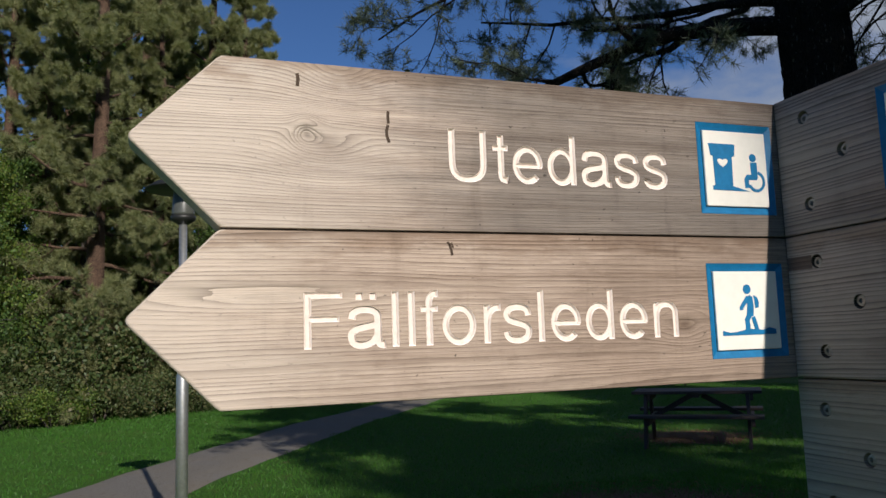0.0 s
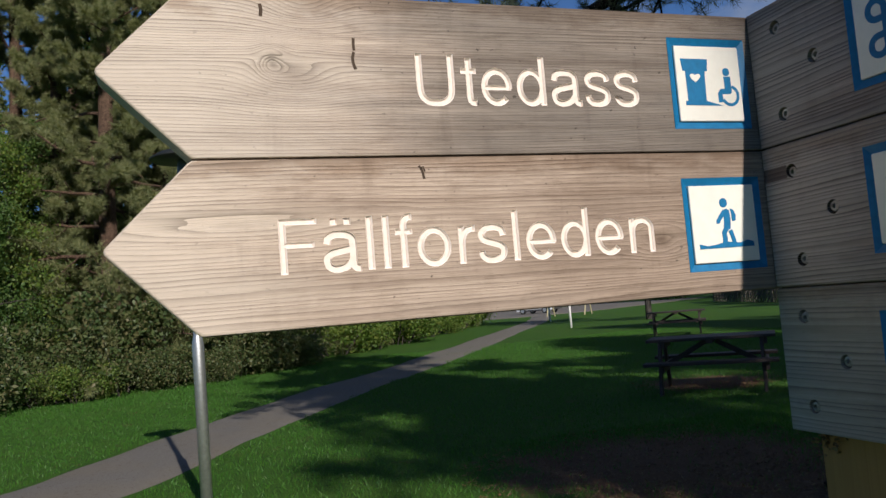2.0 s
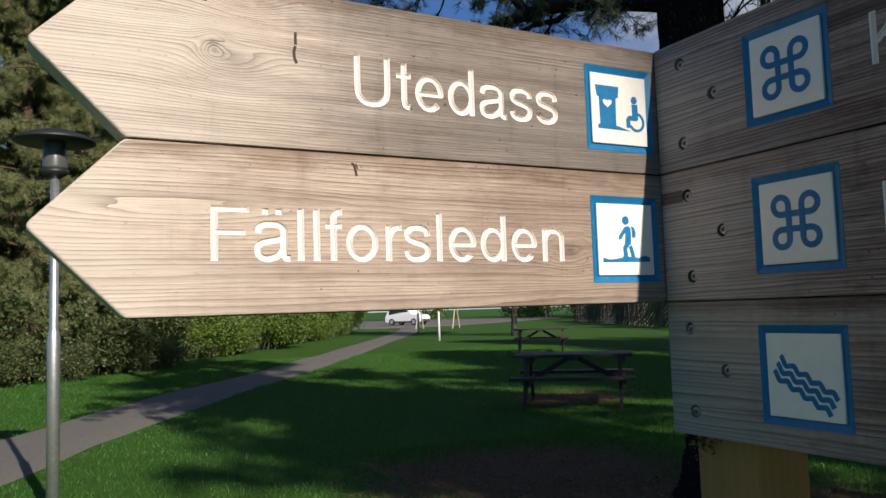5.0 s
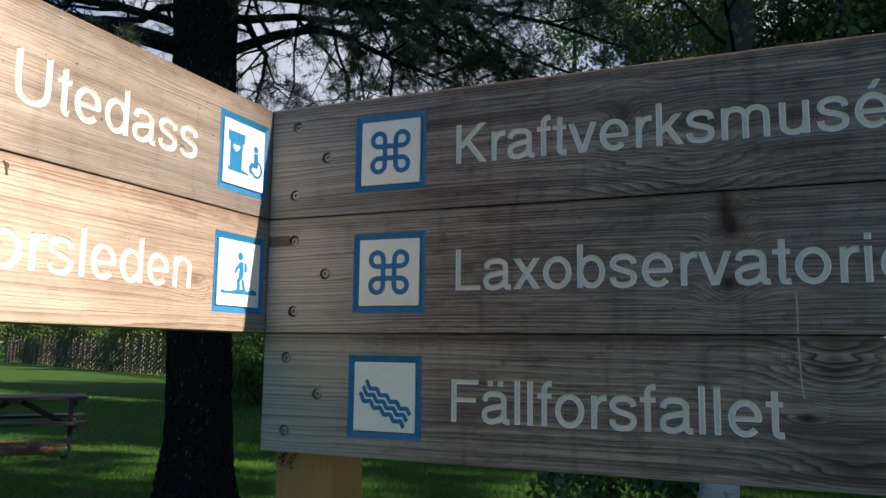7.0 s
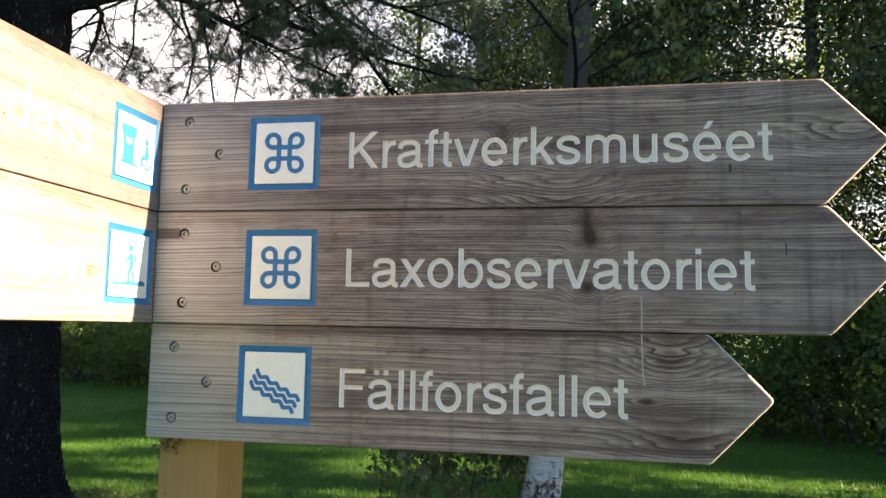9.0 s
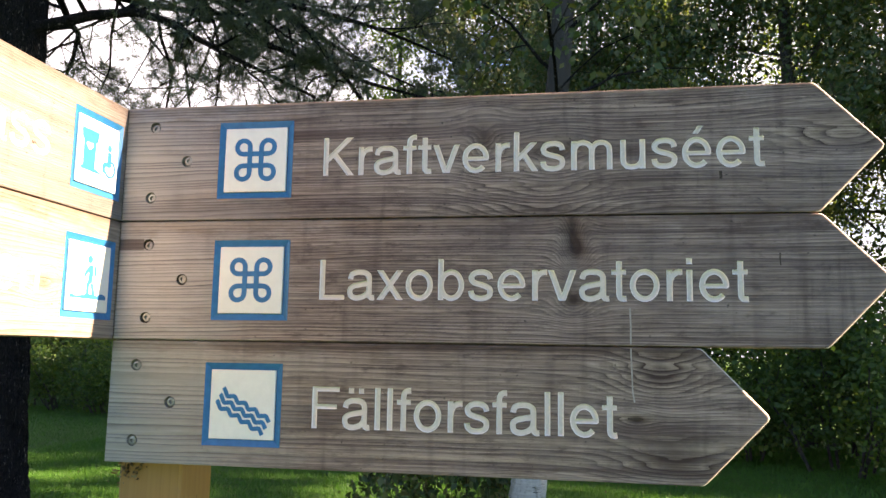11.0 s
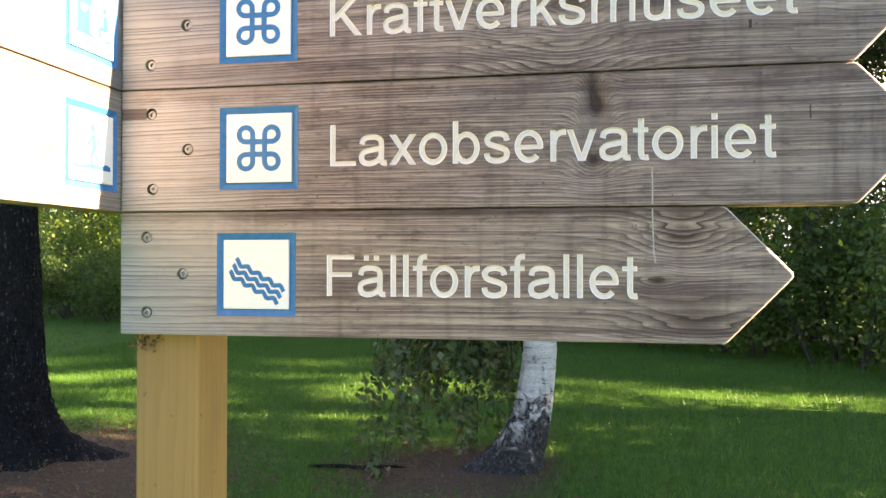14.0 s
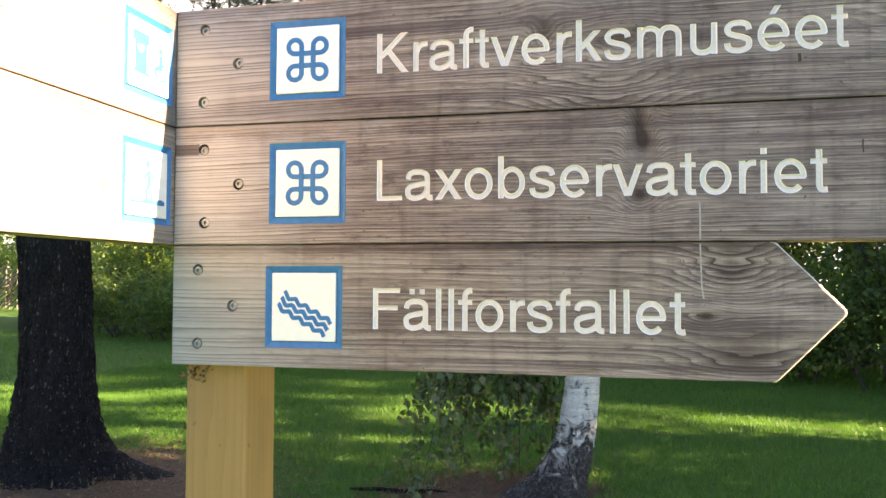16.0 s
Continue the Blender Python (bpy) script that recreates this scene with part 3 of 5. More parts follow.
def branch_out(B, rng, line, r0, depth, tips, spec, low=0.0):
    """Side branches along a line, and theirs in turn; tips gathers (place, direction)."""
    count, ratio, wob, pull, seg = spec[depth]
    n = len(line)
    total = sum((line[i + 1] - line[i]).length for i in range(n - 1))
    for j in range(count):
        t = (0.2 if depth == 0 else 0.15) + 0.8 * (j + rng.uniform(0.1, 0.9)) / count
        i = min(int(t * (n - 1)), n - 2)
        f = t * (n - 1) - i
        p = line[i].lerp(line[i + 1], f)
        d0 = (line[i + 1] - line[i]).normalized()
        s = d0.cross(Vector(rng.normal(size=3)))
        s = s.normalized() if s.length > 1e-3 else d0.orthogonal()
        d = (d0 * rng.uniform(0.3, 0.9) + s * 0.9).normalized()
        L = total * ratio * rng.uniform(0.6, 1.15) * (1.1 - 0.5 * t)
        steps = 5 if depth == 0 else 3
        sub = wander(rng, p, d, L, steps, wob, pull, low)
        r = max(r0 * (1 - 0.7 * t) * 0.5, 0.002)
        B.tube(sub, [r * (1 - 0.8 * q / steps) for q in range(steps + 1)], seg, cap=False)
        if depth + 1 < len(spec):
            branch_out(B, rng, sub, r, depth + 1, tips, spec, low)
        else:
            for q in range(1, steps + 1):
                dd = (sub[q] - sub[q - 1]).normalized()
                tips.append((sub[q], dd))
                tips.append((sub[q].lerp(sub[q - 1], 0.5), dd))


# ---- ground, path ----
def ground():
    """One sheet, fine near the sign and coarse towards the horizon, with a slight unevenness."""
    me = bpy.data.meshes.new("ground")
    def axis():
        near = [i * 0.5 for i in range(-30, 31)]
        far = [18, 22, 28, 36, 46, 60, 80, 120, 200, 400, 900, 2500]
        return [-f for f in reversed(far)] + near + far
    xs, ys = axis(), axis()
    V = []
    for y in ys:
        for x in xs:
            r = math.hypot(x, y)
            z = 0.05 * (noise.noise((x * 0.22, y * 0.22, 0.3)))
            z *= min(1, r / 4) * max(0, 1 - r / 60)
            for cx, cy, k in ((*PINE_AT, 0.10), (*BIRCH_AT, 0.03)):
                z += k * math.exp(-((x - cx) ** 2 + (y - cy) ** 2) / 0.5)
            V.append((x, y, z))
    n = len(xs)
    F = [[j * n + i, j * n + i + 1, (j + 1) * n + i + 1, (j + 1) * n + i] for j in range(len(ys) - 1) for i in range(n - 1)]
    me.from_pydata(V, [], F)
    me.materials.append(SOIL)
    me.shade_smooth()
    return thing("ground", "mown green lawn with bare needle litter under trees", "ground", kind="structure", data=me)


ground()


def ground_z(x, y):
    r = math.hypot(x, y)
    return 0.05 * noise.noise((x * 0.22, y * 0.22, 0.3)) * min(1, r / 4) * max(0, 1 - r / 60)


PATH_LINE = [(-4.2, -6.0), (-5.6, -3.6), (-7.0, -1.95), (-8.6, -1.1), (-10.6, 0.0), (-14.5, 2.3), (-20.0, 5.9), (-31.5, 12.8), (-46.0, 21.4), (-60.0, 28.5)]


def smooth_line(pts, n=8):
    out = []
    P = [Vector((*pts[0], 0))] + [Vector((*p, 0)) for p in pts] + [Vector((*pts[-1], 0))]
    for i in range(1, len(P) - 2):
        for k in range(n):
            t = k / n
            a, b, c, d = P[i - 1:i + 3]
            out.append(0.5 * ((2 * b) + (c - a) * t + (2 * a - 5 * b + 4 * c - d) * t * t + (3 * b - a - 3 * c + d) * t ** 3))
    return out + [P[-1]]


PATH_POINTS = smooth_line(PATH_LINE)


def gravel_path():
    V, F = [], []
    L = PATH_POINTS
    for i, p in enumerate(L):
        d = (L[min(i + 1, len(L) - 1)] - L[max(i - 1, 0)]).normalized()
        s = Vector((-d.y, d.x, 0))
        for k in range(7):
            u = k / 3 - 1
            w = 0.82 + 0.09 * noise.noise((p.x * 0.9, p.y * 0.9, k * 0.0 + (u > 0)))
            q = p + s * (w * u)
            V.append((q.x, q.y, ground_z(q.x, q.y) + (0.03 if abs(u) < 1 else -0.01)))
    for i in range(len(L) - 1):
        for k in range(6):
            a = i * 7 + k
            F.append([a, a + 1, a + 8, a + 7])
    me = bpy.data.meshes.new("path")
    me.from_pydata(V, [], F)
    me.materials.append(GRAVEL)
    me.shade_smooth()
    thing("path", "grey gravel footpath across the lawn", "path", kind="structure", data=me)
    B = Build()
    B.prism([(-64, 20), (-60, 26), (-60, 33), (-78, 60), (-110, 60), (-110, 20)][::-1], -0.05, 0.035)
    thing("road", "grey asphalt parking area at the path's end", "road", kind="structure", data=B.mesh("road", GRAVEL))


gravel_path()


# ---- the signpost ----
ZT, BH, BT = 1.80, 0.195, 0.045     # top of the boards, height and thickness of one
TO_LEFT = Matrix(((0, 0, 1, 0), (1, 0, 0, 0), (0, 1, 0, 0), (0, 0, 0, 1)))      # board x -> world y, board z -> world x
TO_RIGHT = Matrix(((1, 0, 0, 0), (0, 0, -1, 0), (0, 1, 0, 0), (0, 0, 0, 1)))    # board x -> world x, board z -> world -y
signpost = thing("signpost", "wooden trail signpost with five arrow boards on a square pine post", "signpost")


def round_corner(a, b, c, r, n=4):
    """Points of a rounded corner at b between a and c."""
    a, b, c = Vector(a), Vector(b), Vector(c)
    p, q = b + (a - b).normalized() * r, b + (c - b).normalized() * r
    return [tuple((1 - t) ** 2 * p + 2 * t * (1 - t) * b + t * t * q) for t in (i / n for i in range(n + 1))]


def board_outline(top, x_flat, x_arrow, x_tip):
    """An arrow board from its square end to its tip, counter-clockwise."""
    z1, z0 = top - 0.00004, top - BH + 0.00004
    zm = (z0 + z1) / 2
    pts = [(x_flat, z0), *round_corner((x_flat, z0), (x_arrow, z0), (x_tip, zm), 0.006, 2),
           *round_corner((x_arrow, z0), (x_tip, zm), (x_arrow, z1), 0.009), *round_corner((x_tip, zm), (x_arrow, z1), (x_flat, z1), 0.006, 2), (x_flat, z1)]
    area = sum(p[0] * q[1] - q[0] * p[1] for p, q in zip(pts, pts[1:] + pts[:1]))
    return pts if area > 0 else pts[::-1]


# ink box of each letter in thousandths of the size: left, right, advance, bottom, top
INK = {"K": (76, 663, 667, 0, 718), "r": (77, 332, 333, 0, 538), "a": (36, 530, 556, -15, 538), "f": (14, 262, 278, 0, 728), "t": (14, 257, 278, -7, 669),
       "v": (8, 492, 500, 0, 523), "e": (40, 516, 556, -15, 538), "k": (67, 501, 500, 0, 718), "s": (32, 464, 500, -15, 538), "m": (65, 769, 833, 0, 538),
       "u": (68, 489, 556, -15, 523), "é": (40, 516, 556, -15, 734), "L": (76, 537, 556, 0, 718), "x": (11, 490, 500, 0, 523), "o": (35, 521, 556, -14, 538),
       "b": (58, 517, 556, -15, 718), "i": (67, 155, 222, 0, 718), "F": (86, 583, 611, 0, 718), "ä": (36, 530, 556, -15, 706), "l": (67, 155, 222, 0, 718),
       "U": (79, 641, 722, -19, 718), "d": (35, 499, 556, -15, 718), "n": (65, 491, 556, 0, 538)}


STEM = 96      # stroke width of the lettering, in thousandths of the size


def ribbon(pts, w=STEM):
    """The outline of a stroke of width w along an open line, with square ends."""
    P = [Vector(p) for p in pts]
    L, R = [], []
    for i, p in enumerate(P):
        d = (P[min(i + 1, len(P) - 1)] - P[max(i - 1, 0)]).normalized()
        n = Vector((-d.y, d.x)) * (w / 2)
        for side, q in ((L, p + n), (R, p - n)):
            if not side or (q - side[-1]).dot(d) > 7:      # leaves out points that would fold back inside a tight bend
                side.append(q)
    return [R + L[::-1]]


def bend(pts, n=4, w=STEM):
    """A stroke along a smooth curve through the points."""
    P = [Vector(p) for p in pts]
    P = [2 * P[0] - P[1]] + P + [2 * P[-1] - P[-2]]
    out = []
    for i in range(1, len(P) - 2):
        a, b, c, d = P[i - 1:i + 3]
        for k in range(n):
            t = k / n
            out.append(0.5 * ((2 * b) + (c - a) * t + (2 * a - 5 * b + 4 * c - d) * t * t + (3 * b - a - 3 * c + d) * t ** 3))
    return ribbon(out + [P[-2]], w)


def bowl(x0, x1, y0, y1):
    """A closed round stroke inside the box."""
    cx, cy, rx, ry = (x0 + x1) / 2, (y0 + y1) / 2, (x1 - x0) / 2, (y1 - y0) / 2
    turn = [2 * math.pi * k / 30 for k in range(30)]
    return [[Vector((cx + (rx - q) * math.cos(a), cy + (ry - q) * math.sin(a))) for a in turn] for q in (0, STEM)]


def slant(xt, yt, xb, yb, w):
    """A slanting stroke whose ends are cut level."""
    return [[Vector((xb - w / 2, yb)), Vector((xb + w / 2, yb)), Vector((xt + w / 2, yt)), Vector((xt - w / 2, yt))]]


def upright(x, y0, y1, w=STEM):
    return slant(x, y1, x, y0, w)


def level(y, x0, x1, w=STEM * 0.86):
    return [[Vector((x0, y - w / 2)), Vector((x1, y - w / 2)), Vector((x1, y + w / 2)), Vector((x0, y + w / 2))]]


def strokes(ch):
    """A plain grotesque letter as overlapping router strokes."""
    h = STEM / 2
    if ch in "aä":
        top = bend([(40 + h, 366), (112, 446), (180, 484), (266, 490), (352, 480), (420, 432), (432, 350), (432, 230), (432, 118), (446, 58), (480, 36), (530, 38)])
        low = bend([(432, 300), (380, 290), (270, 270), (160, 246), (92, 196), (36 + h, 132), (108, 68), (185, 34), (270, 40), (360, 78), (418, 140), (432, 200)])
        return [top, low] + ([upright(190, 612, 706, 94), upright(372, 612, 706, 94)] if ch == "ä" else [])
    if ch in "eé":
        cx, cy, rx, ry = 278, 262, 238 - h, 276 - h
        ring = ribbon([(cx + rx * math.cos(radians(a)), cy + ry * math.sin(radians(a))) for a in range(-7, 329, 12)])
        return [ring, level(252, 66, 500, 78)] + ([slant(352, 734, 262, 592, 96)] if ch == "é" else [])
    if ch == "s":
        return [bend([(448 - h + 14, 368), (392, 446), (320, 484), (240, 490), (150, 474), (94, 420), (86, 378), (116, 320), (200, 284), (315, 252), (396, 208), (414, 150),
                      (392, 80), (320, 42), (240, 33), (146, 48), (92, 98), (32 + h, 166)], 3)]
    return {
        "o": lambda: [bowl(35, 521, -14, 538)],
        "b": lambda: [upright(58 + h, 0, 718), bowl(62, 517, -15, 538)],
        "d": lambda: [upright(499 - h, 0, 718), bowl(35, 495, -15, 538)],
        "l": lambda: [upright(111, 0, 718)],
        "i": lambda: [upright(111, 0, 523), upright(111, 616, 718)],
        "f": lambda: [bend([(132, 0), (132, 200), (132, 420), (132, 570), (150, 642), (200, 680), (262, 684)]), level(484, 14, 258)],
        "t": lambda: [bend([(140, 669), (140, 500), (140, 260), (140, 110), (160, 52), (205, 36), (257, 40)]), level(484, 14, 254)],
        "r": lambda: [upright(77 + h, 0, 523), bend([(125, 250), (138, 350), (180, 435), (250, 480), (332, 486)])],
        "n": lambda: [upright(65 + h, 0, 523), bend([(113, 250), (128, 380), (190, 464), (285, 489), (378, 470), (436, 404), (491 - h, 320), (491 - h, 160), (491 - h, 0)])],
        "m": lambda: [upright(65 + h, 0, 523), bend([(113, 250), (124, 380), (180, 466), (262, 489), (345, 470), (404, 410), (417, 320), (417, 160), (417, 0)]),
                      bend([(417, 250), (430, 380), (488, 466), (570, 489), (652, 470), (708, 410), (769 - h, 320), (769 - h, 160), (769 - h, 0)])],
        "u": lambda: [upright(489 - h, 0, 523), bend([(68 + h, 523), (68 + h, 360), (68 + h, 200), (126, 112), (184, 48), (272, 34), (366, 62), (426, 140), (441, 270)])],
        "v": lambda: [slant(60, 523, 244, 0, 104), slant(440, 523, 256, 0, 104)],
        "x": lambda: [slant(72, 523, 430, 0, 120), slant(430, 523, 72, 0, 120)],
        "k": lambda: [upright(67 + h, 0, 718), slant(420, 523, 118, 200, 128), slant(232, 330, 440, 0, 116)],
        "K": lambda: [upright(76 + h, 0, 718), slant(576, 718, 130, 268, 136), slant(268, 420, 592, 0, 132)],
        "L": lambda: [upright(76 + h, 0, 718), level(STEM * 0.43, 76, 537)],
        "F": lambda: [upright(86 + h, 0, 718), level(718 - STEM * 0.43, 86, 583), level(374, 90, 540)],
        "U": lambda: [bend([(79 + h, 718), (79 + h, 500), (79 + h, 290), (146, 138), (230, 52), (360, 30), (490, 52), (574, 138), (641 - h, 290), (641 - h, 500), (641 - h, 718)])],
    }[ch]()


def signed_area(pts):
    return 0.5 * sum(p.x * q.y - q.x * p.y for p, q in zip(pts, pts[1:] + pts[:1]))


def inset(pts, d):
    out = []
    n = len(pts)
    for i in range(n):
        a, b = (pts[i] - pts[i - 1]).normalized(), (pts[(i + 1) % n] - pts[i]).normalized()
        na, nb = Vector((-a.y, a.x)), Vector((-b.y, b.x))
        m = na + nb
        m = m.normalized() if m.length > 0.2 else na
        out.append(pts[i] + m * (d / max(m.dot(na), 0.7)))
    return out


def letter_cutters(ch, place, d, depth):
    """One wedge-shaped cutter for each stroke of a letter; place turns letter units into metres on the board."""
    made = []
    for q, shape in enumerate(strokes(ch)):
        rings = [[place(p) for p in r] for r in shape]
        rings = [r if (signed_area(r) > 0) == (k == 0) else r[::-1] for k, r in enumerate(rings)]
        low = [inset(r, d) for r in rings]
        B = Build()
        starts = []
        for r, l in zip(rings, low):
            n0, n = len(B.v), len(r)
            starts.append((n0, n))
            B.v += [(p.x, p.y, 0.003 + 0.0002 * q) for p in r] + [(p.x, p.y, 0.0001 * (q + 1)) for p in r] + [(p.x, p.y, -depth - 0.00006 * q) for p in l]
            for lev in (0, 1):
                for i in range(n):
                    k = (i + 1) % n
                    B.f.append([n0 + lev * n + i, n0 + lev * n + k, n0 + (lev + 1) * n + k, n0 + (lev + 1) * n + i])
        for lev, rr in ((0, rings), (2, low)):
            index = [n0 + lev * n + i for n0, n in starts for i in range(n)]
            for t in geometry.tessellate_polygon([[Vector((p.x, p.y, 0)) for p in r] for r in rr]):
                B.f.append([index[v] for v in t])
        made.append(B.mesh("cutter", WHITE))
    return made


def cut_out(me, cutter):
    """The mesh with the cutter taken away, and its volume."""
    a, b = bpy.data.objects.new("a", me), bpy.data.objects.new("b", cutter)
    scene.collection.objects.link(a), scene.collection.objects.link(b)
    mod = a.modifiers.new("cut", "BOOLEAN")
    mod.operation, mod.solver, mod.object = "DIFFERENCE", "EXACT", b
    bpy.context.view_layer.update()
    res = bpy.data.meshes.new_from_object(a.evaluated_get(bpy.context.evaluated_depsgraph_get()))
    bpy.data.objects.remove(a), bpy.data.objects.remove(b)
    return res, volume(res)


def volume(me):
    bm = bmesh.new()
    bm.from_mesh(me)
    v = bm.calc_volume()
    closed = all(e.is_manifold for e in bm.edges)
    bm.free()
    return v if closed else -1.0


def make_board(to_world, wood, outline, word, panel, screws, label):
    me = Build().prism(outline, -BT, 0).mesh("sign_board", wood)
    bm = bmesh.new()
    bm.from_mesh(me)
    rim = [e for e in bm.edges if abs(e.verts[0].co.z - e.verts[1].co.z) < 1e-6]
    bmesh.ops.bevel(bm, geom=rim, offset=0.0038, segments=3, affect="EDGES", profile=0.5)
    bm.to_mesh(me)
    bm.free()
    body, x0, x1, base, cap = word
    for _ in body:
        me.materials.append(WHITE)
    px, pz, ps = panel
    cut = bmesh.new()
    bmesh.ops.create_cube(cut, size=1.0, matrix=Matrix.Translation((px, pz, 0)) @ Matrix.Diagonal((ps, ps, 0.009, 1)))
    for sx, sz in screws:
        bmesh.ops.create_cone(cut, cap_ends=True, segments=18, radius1=0.0090, radius2=0.0098, depth=0.020, matrix=Matrix.Translation((sx, sz, 0.0)))
    flat_x = (outline[0][0] + px) / 2
    for edge in (max(q[1] for q in outline), min(q[1] for q in outline)):      # narrow shadow gap along both long edges
        bmesh.ops.create_cube(cut, size=1.0, matrix=Matrix.Translation((flat_x, edge, 0.0)) @ Matrix.Diagonal((4.0, 0.0026, 0.024, 1)))
    cme = bpy.data.meshes.new("cutter")
    cut.to_mesh(cme)
    cut.free()
    cme.materials.append(wood)
    me, vol = cut_out(me, cme)
    pen = sum(INK[c][2] for c in body) - INK[body[0]][0] - (INK[body[-1]][2] - INK[body[-1]][1])
    k, at = (x1 - x0) / pen, x0 - INK[body[0]][0] * (x1 - x0) / pen
    ky = cap / 718
    boxes = []
    for i, c in enumerate(body):
        l, r, adv, b, t = INK[c]
        box = (at + l * k, at + r * k, base + b * ky, base + t * ky)
        place_in = lambda p, at=at: Vector((at + p.x * k, base + p.y * ky))
        at += adv * k
        area = (box[1] - box[0]) * (box[3] - box[2])
        for d, depth in ((0.0022, 0.0036), (0.0015, 0.0034), (0.0008, 0.0032), (0.0, 0.003)):
            res, v, good = me, vol, True
            for cutter in letter_cutters(c, place_in, d, depth):
                last = v
                res, v = cut_out(res if res is not me else me.copy(), cutter)
                good = good and v > 0 and 0 < last - v < area * 0.0045
            if good and vol - v > area * 0.0003:
                me, vol = res, v
                break
        boxes.append(box)
    def owner(face):
        p = face.calc_center_median()
        if -0.006 < p.z < -2e-5:
            for k, (a0, a1, b0, b1) in enumerate(boxes):
                if a0 - 0.0008 < p.x < a1 + 0.0008 and b0 - 0.001 < p.y < b1 + 0.001:
                    return k + 1
        return 0

    # the wood left standing inside a letter goes with that letter
    whole = bmesh.new()
    whole.from_mesh(me)
    own = [owner(f) for f in whole.faces]
    seen, isles = set(), []
    for f in whole.faces:
        if own[f.index] or f.index in seen:
            continue
        isle, todo = [], [f]
        seen.add(f.index)
        while todo:
            g = todo.pop()
            isle.append(g)
            for nb in (n for e in g.edges for n in e.link_faces):
                if not own[nb.index] and nb.index not in seen:
                    seen.add(nb.index)
                    todo.append(nb)
        isles.append(isle)
    for isle in sorted(isles, key=lambda q: -sum(f.calc_area() for f in q))[1:]:
        c = isle[0].calc_center_median()
        for n, (a0, a1, b0, b1) in enumerate(boxes):
            if a0 < c.x < a1 and b0 < c.y < b1:
                for f in isle:
                    own[f.index] = n + 1
    whole.free()
    ob = None
    for idx in range(len(body) + 1):
        m = me.copy()
        q = bmesh.new()
        q.from_mesh(m)
        bmesh.ops.delete(q, geom=[f for n, f in enumerate(list(q.faces)) if own[n] != idx], context="FACES")
        q.to_mesh(m)
        q.free()
        if not m.polygons:
            continue
        m.materials.clear()
        m.materials.append(WHITE if idx else wood)
        if idx:
            m.materials.append(wood)
        for f in m.polygons:
            f.material_index = 1 if idx and f.center.z > -2e-5 else 0
        if idx == 0:                                       # the slopes of the arrow are paler than the face
            m.materials.append(EDGE)
            tip = max(outline, key=lambda o: abs(o[0]))[0]
            for f in m.polygons:
                if abs(f.normal.z) < 0.93 and abs(f.center.x - tip) < 0.099 and abs(f.normal.x) > 0.25 * (1 - abs(f.normal.z)) and -0.0445 < f.center.z and abs(f.center.x - px) > 0.1:
                    f.material_index = 1
        if idx == 0:
            m.name = "sign_board"
            ob = part("sign_board", m, wood, signpost, label)
            ob.matrix_local = to_world
        else:
            m.name = "letter"
            part("letter", m, WHITE, ob, "routed letter painted white: " + body[idx - 1])
    # pictogram: a blue groove round a white plate
    h, g = ps / 2, 0.0105
    fr = Build()
    o, i = h - 0.0003, h - g
    ring = [((-o, -o), (-i, -i)), ((o, -o), (i, -i)), ((o, o), (i, i)), ((-o, o), (-i, i))]
    for k in range(4):
        (p0, q0), (p1, q1) = ring[k], ring[(k + 1) % 4]
        n = len(fr.v)
        fr.v += [(px + p0[0], pz + p0[1], 0.0004), (px + p1[0], pz + p1[1], 0.0004), (px + q1[0], pz + q1[1], -0.0036), (px + q0[0], pz + q0[1], -0.0036),
                 (px + p0[0], pz + p0[1], -0.0044), (px + p1[0], pz + p1[1], -0.0044), (px + q1[0], pz + q1[1], -0.0044), (px + q0[0], pz + q0[1], -0.0044)]
        fr.f += [[n, n + 1, n + 2, n + 3], [n + 4, n + 7, n + 6, n + 5], [n, n + 4, n + 5, n + 1], [n + 2, n + 6, n + 7, n + 3]]
    part("blue_frame", fr, BLUE, ob, "bright blue painted routed border")
    pl = Build().box(2 * i - 0.001, 2 * i - 0.001, 0.0042, Matrix.Translation((px, pz, -0.0020)), 0.0008)
    part("white_plate", pl, PANEL, ob, "white painted pictogram field")
    for sx, sz in screws:
        ox, oz = 0.0012 * math.sin(sx * 900), 0.0012 * math.cos(sz * 700)
        lining = Build()
        for k in range(18):
            p, q = 2 * math.pi * k / 18, 2 * math.pi * (k + 1) / 18
            n = len(lining.v)
            lining.v += [(sx + r * math.cos(a), sz + r * math.sin(a), z) for r, z in ((0.0093, -0.0004), (0.0089, -0.0096), (0.001, -0.0096)) for a in (p, q)]
            lining.f += [[n, n + 1, n + 3, n + 2], [n + 2, n + 3, n + 5, n + 4]]
        part("screw_hole", lining, HOLE_PALE if wood in (WOOD_R1, WOOD_R3) else HOLE, ob, "drilled screw hole")
        s = Build().lathe([(0.0066, -0.0098), (0.0072, -0.0056), (0.0066, -0.0034), (0.0034, -0.0030), (0.0028, -0.0072)], 14, (sx + ox, sz + oz, 0))
        part("screw", s, STEEL, ob, "steel screw sunk in the board")
    return ob


def disc(cx, cy, r, n=20):
    return [(cx + r * math.cos(2 * math.pi * k / n), cy + r * math.sin(2 * math.pi * k / n)) for k in range(n)]


def symbol(ob, B):
    part("symbol", B, BLUE, ob, "blue carved pictogram")


Z_UP = 0.0004      # symbols stand this much proud of the plate


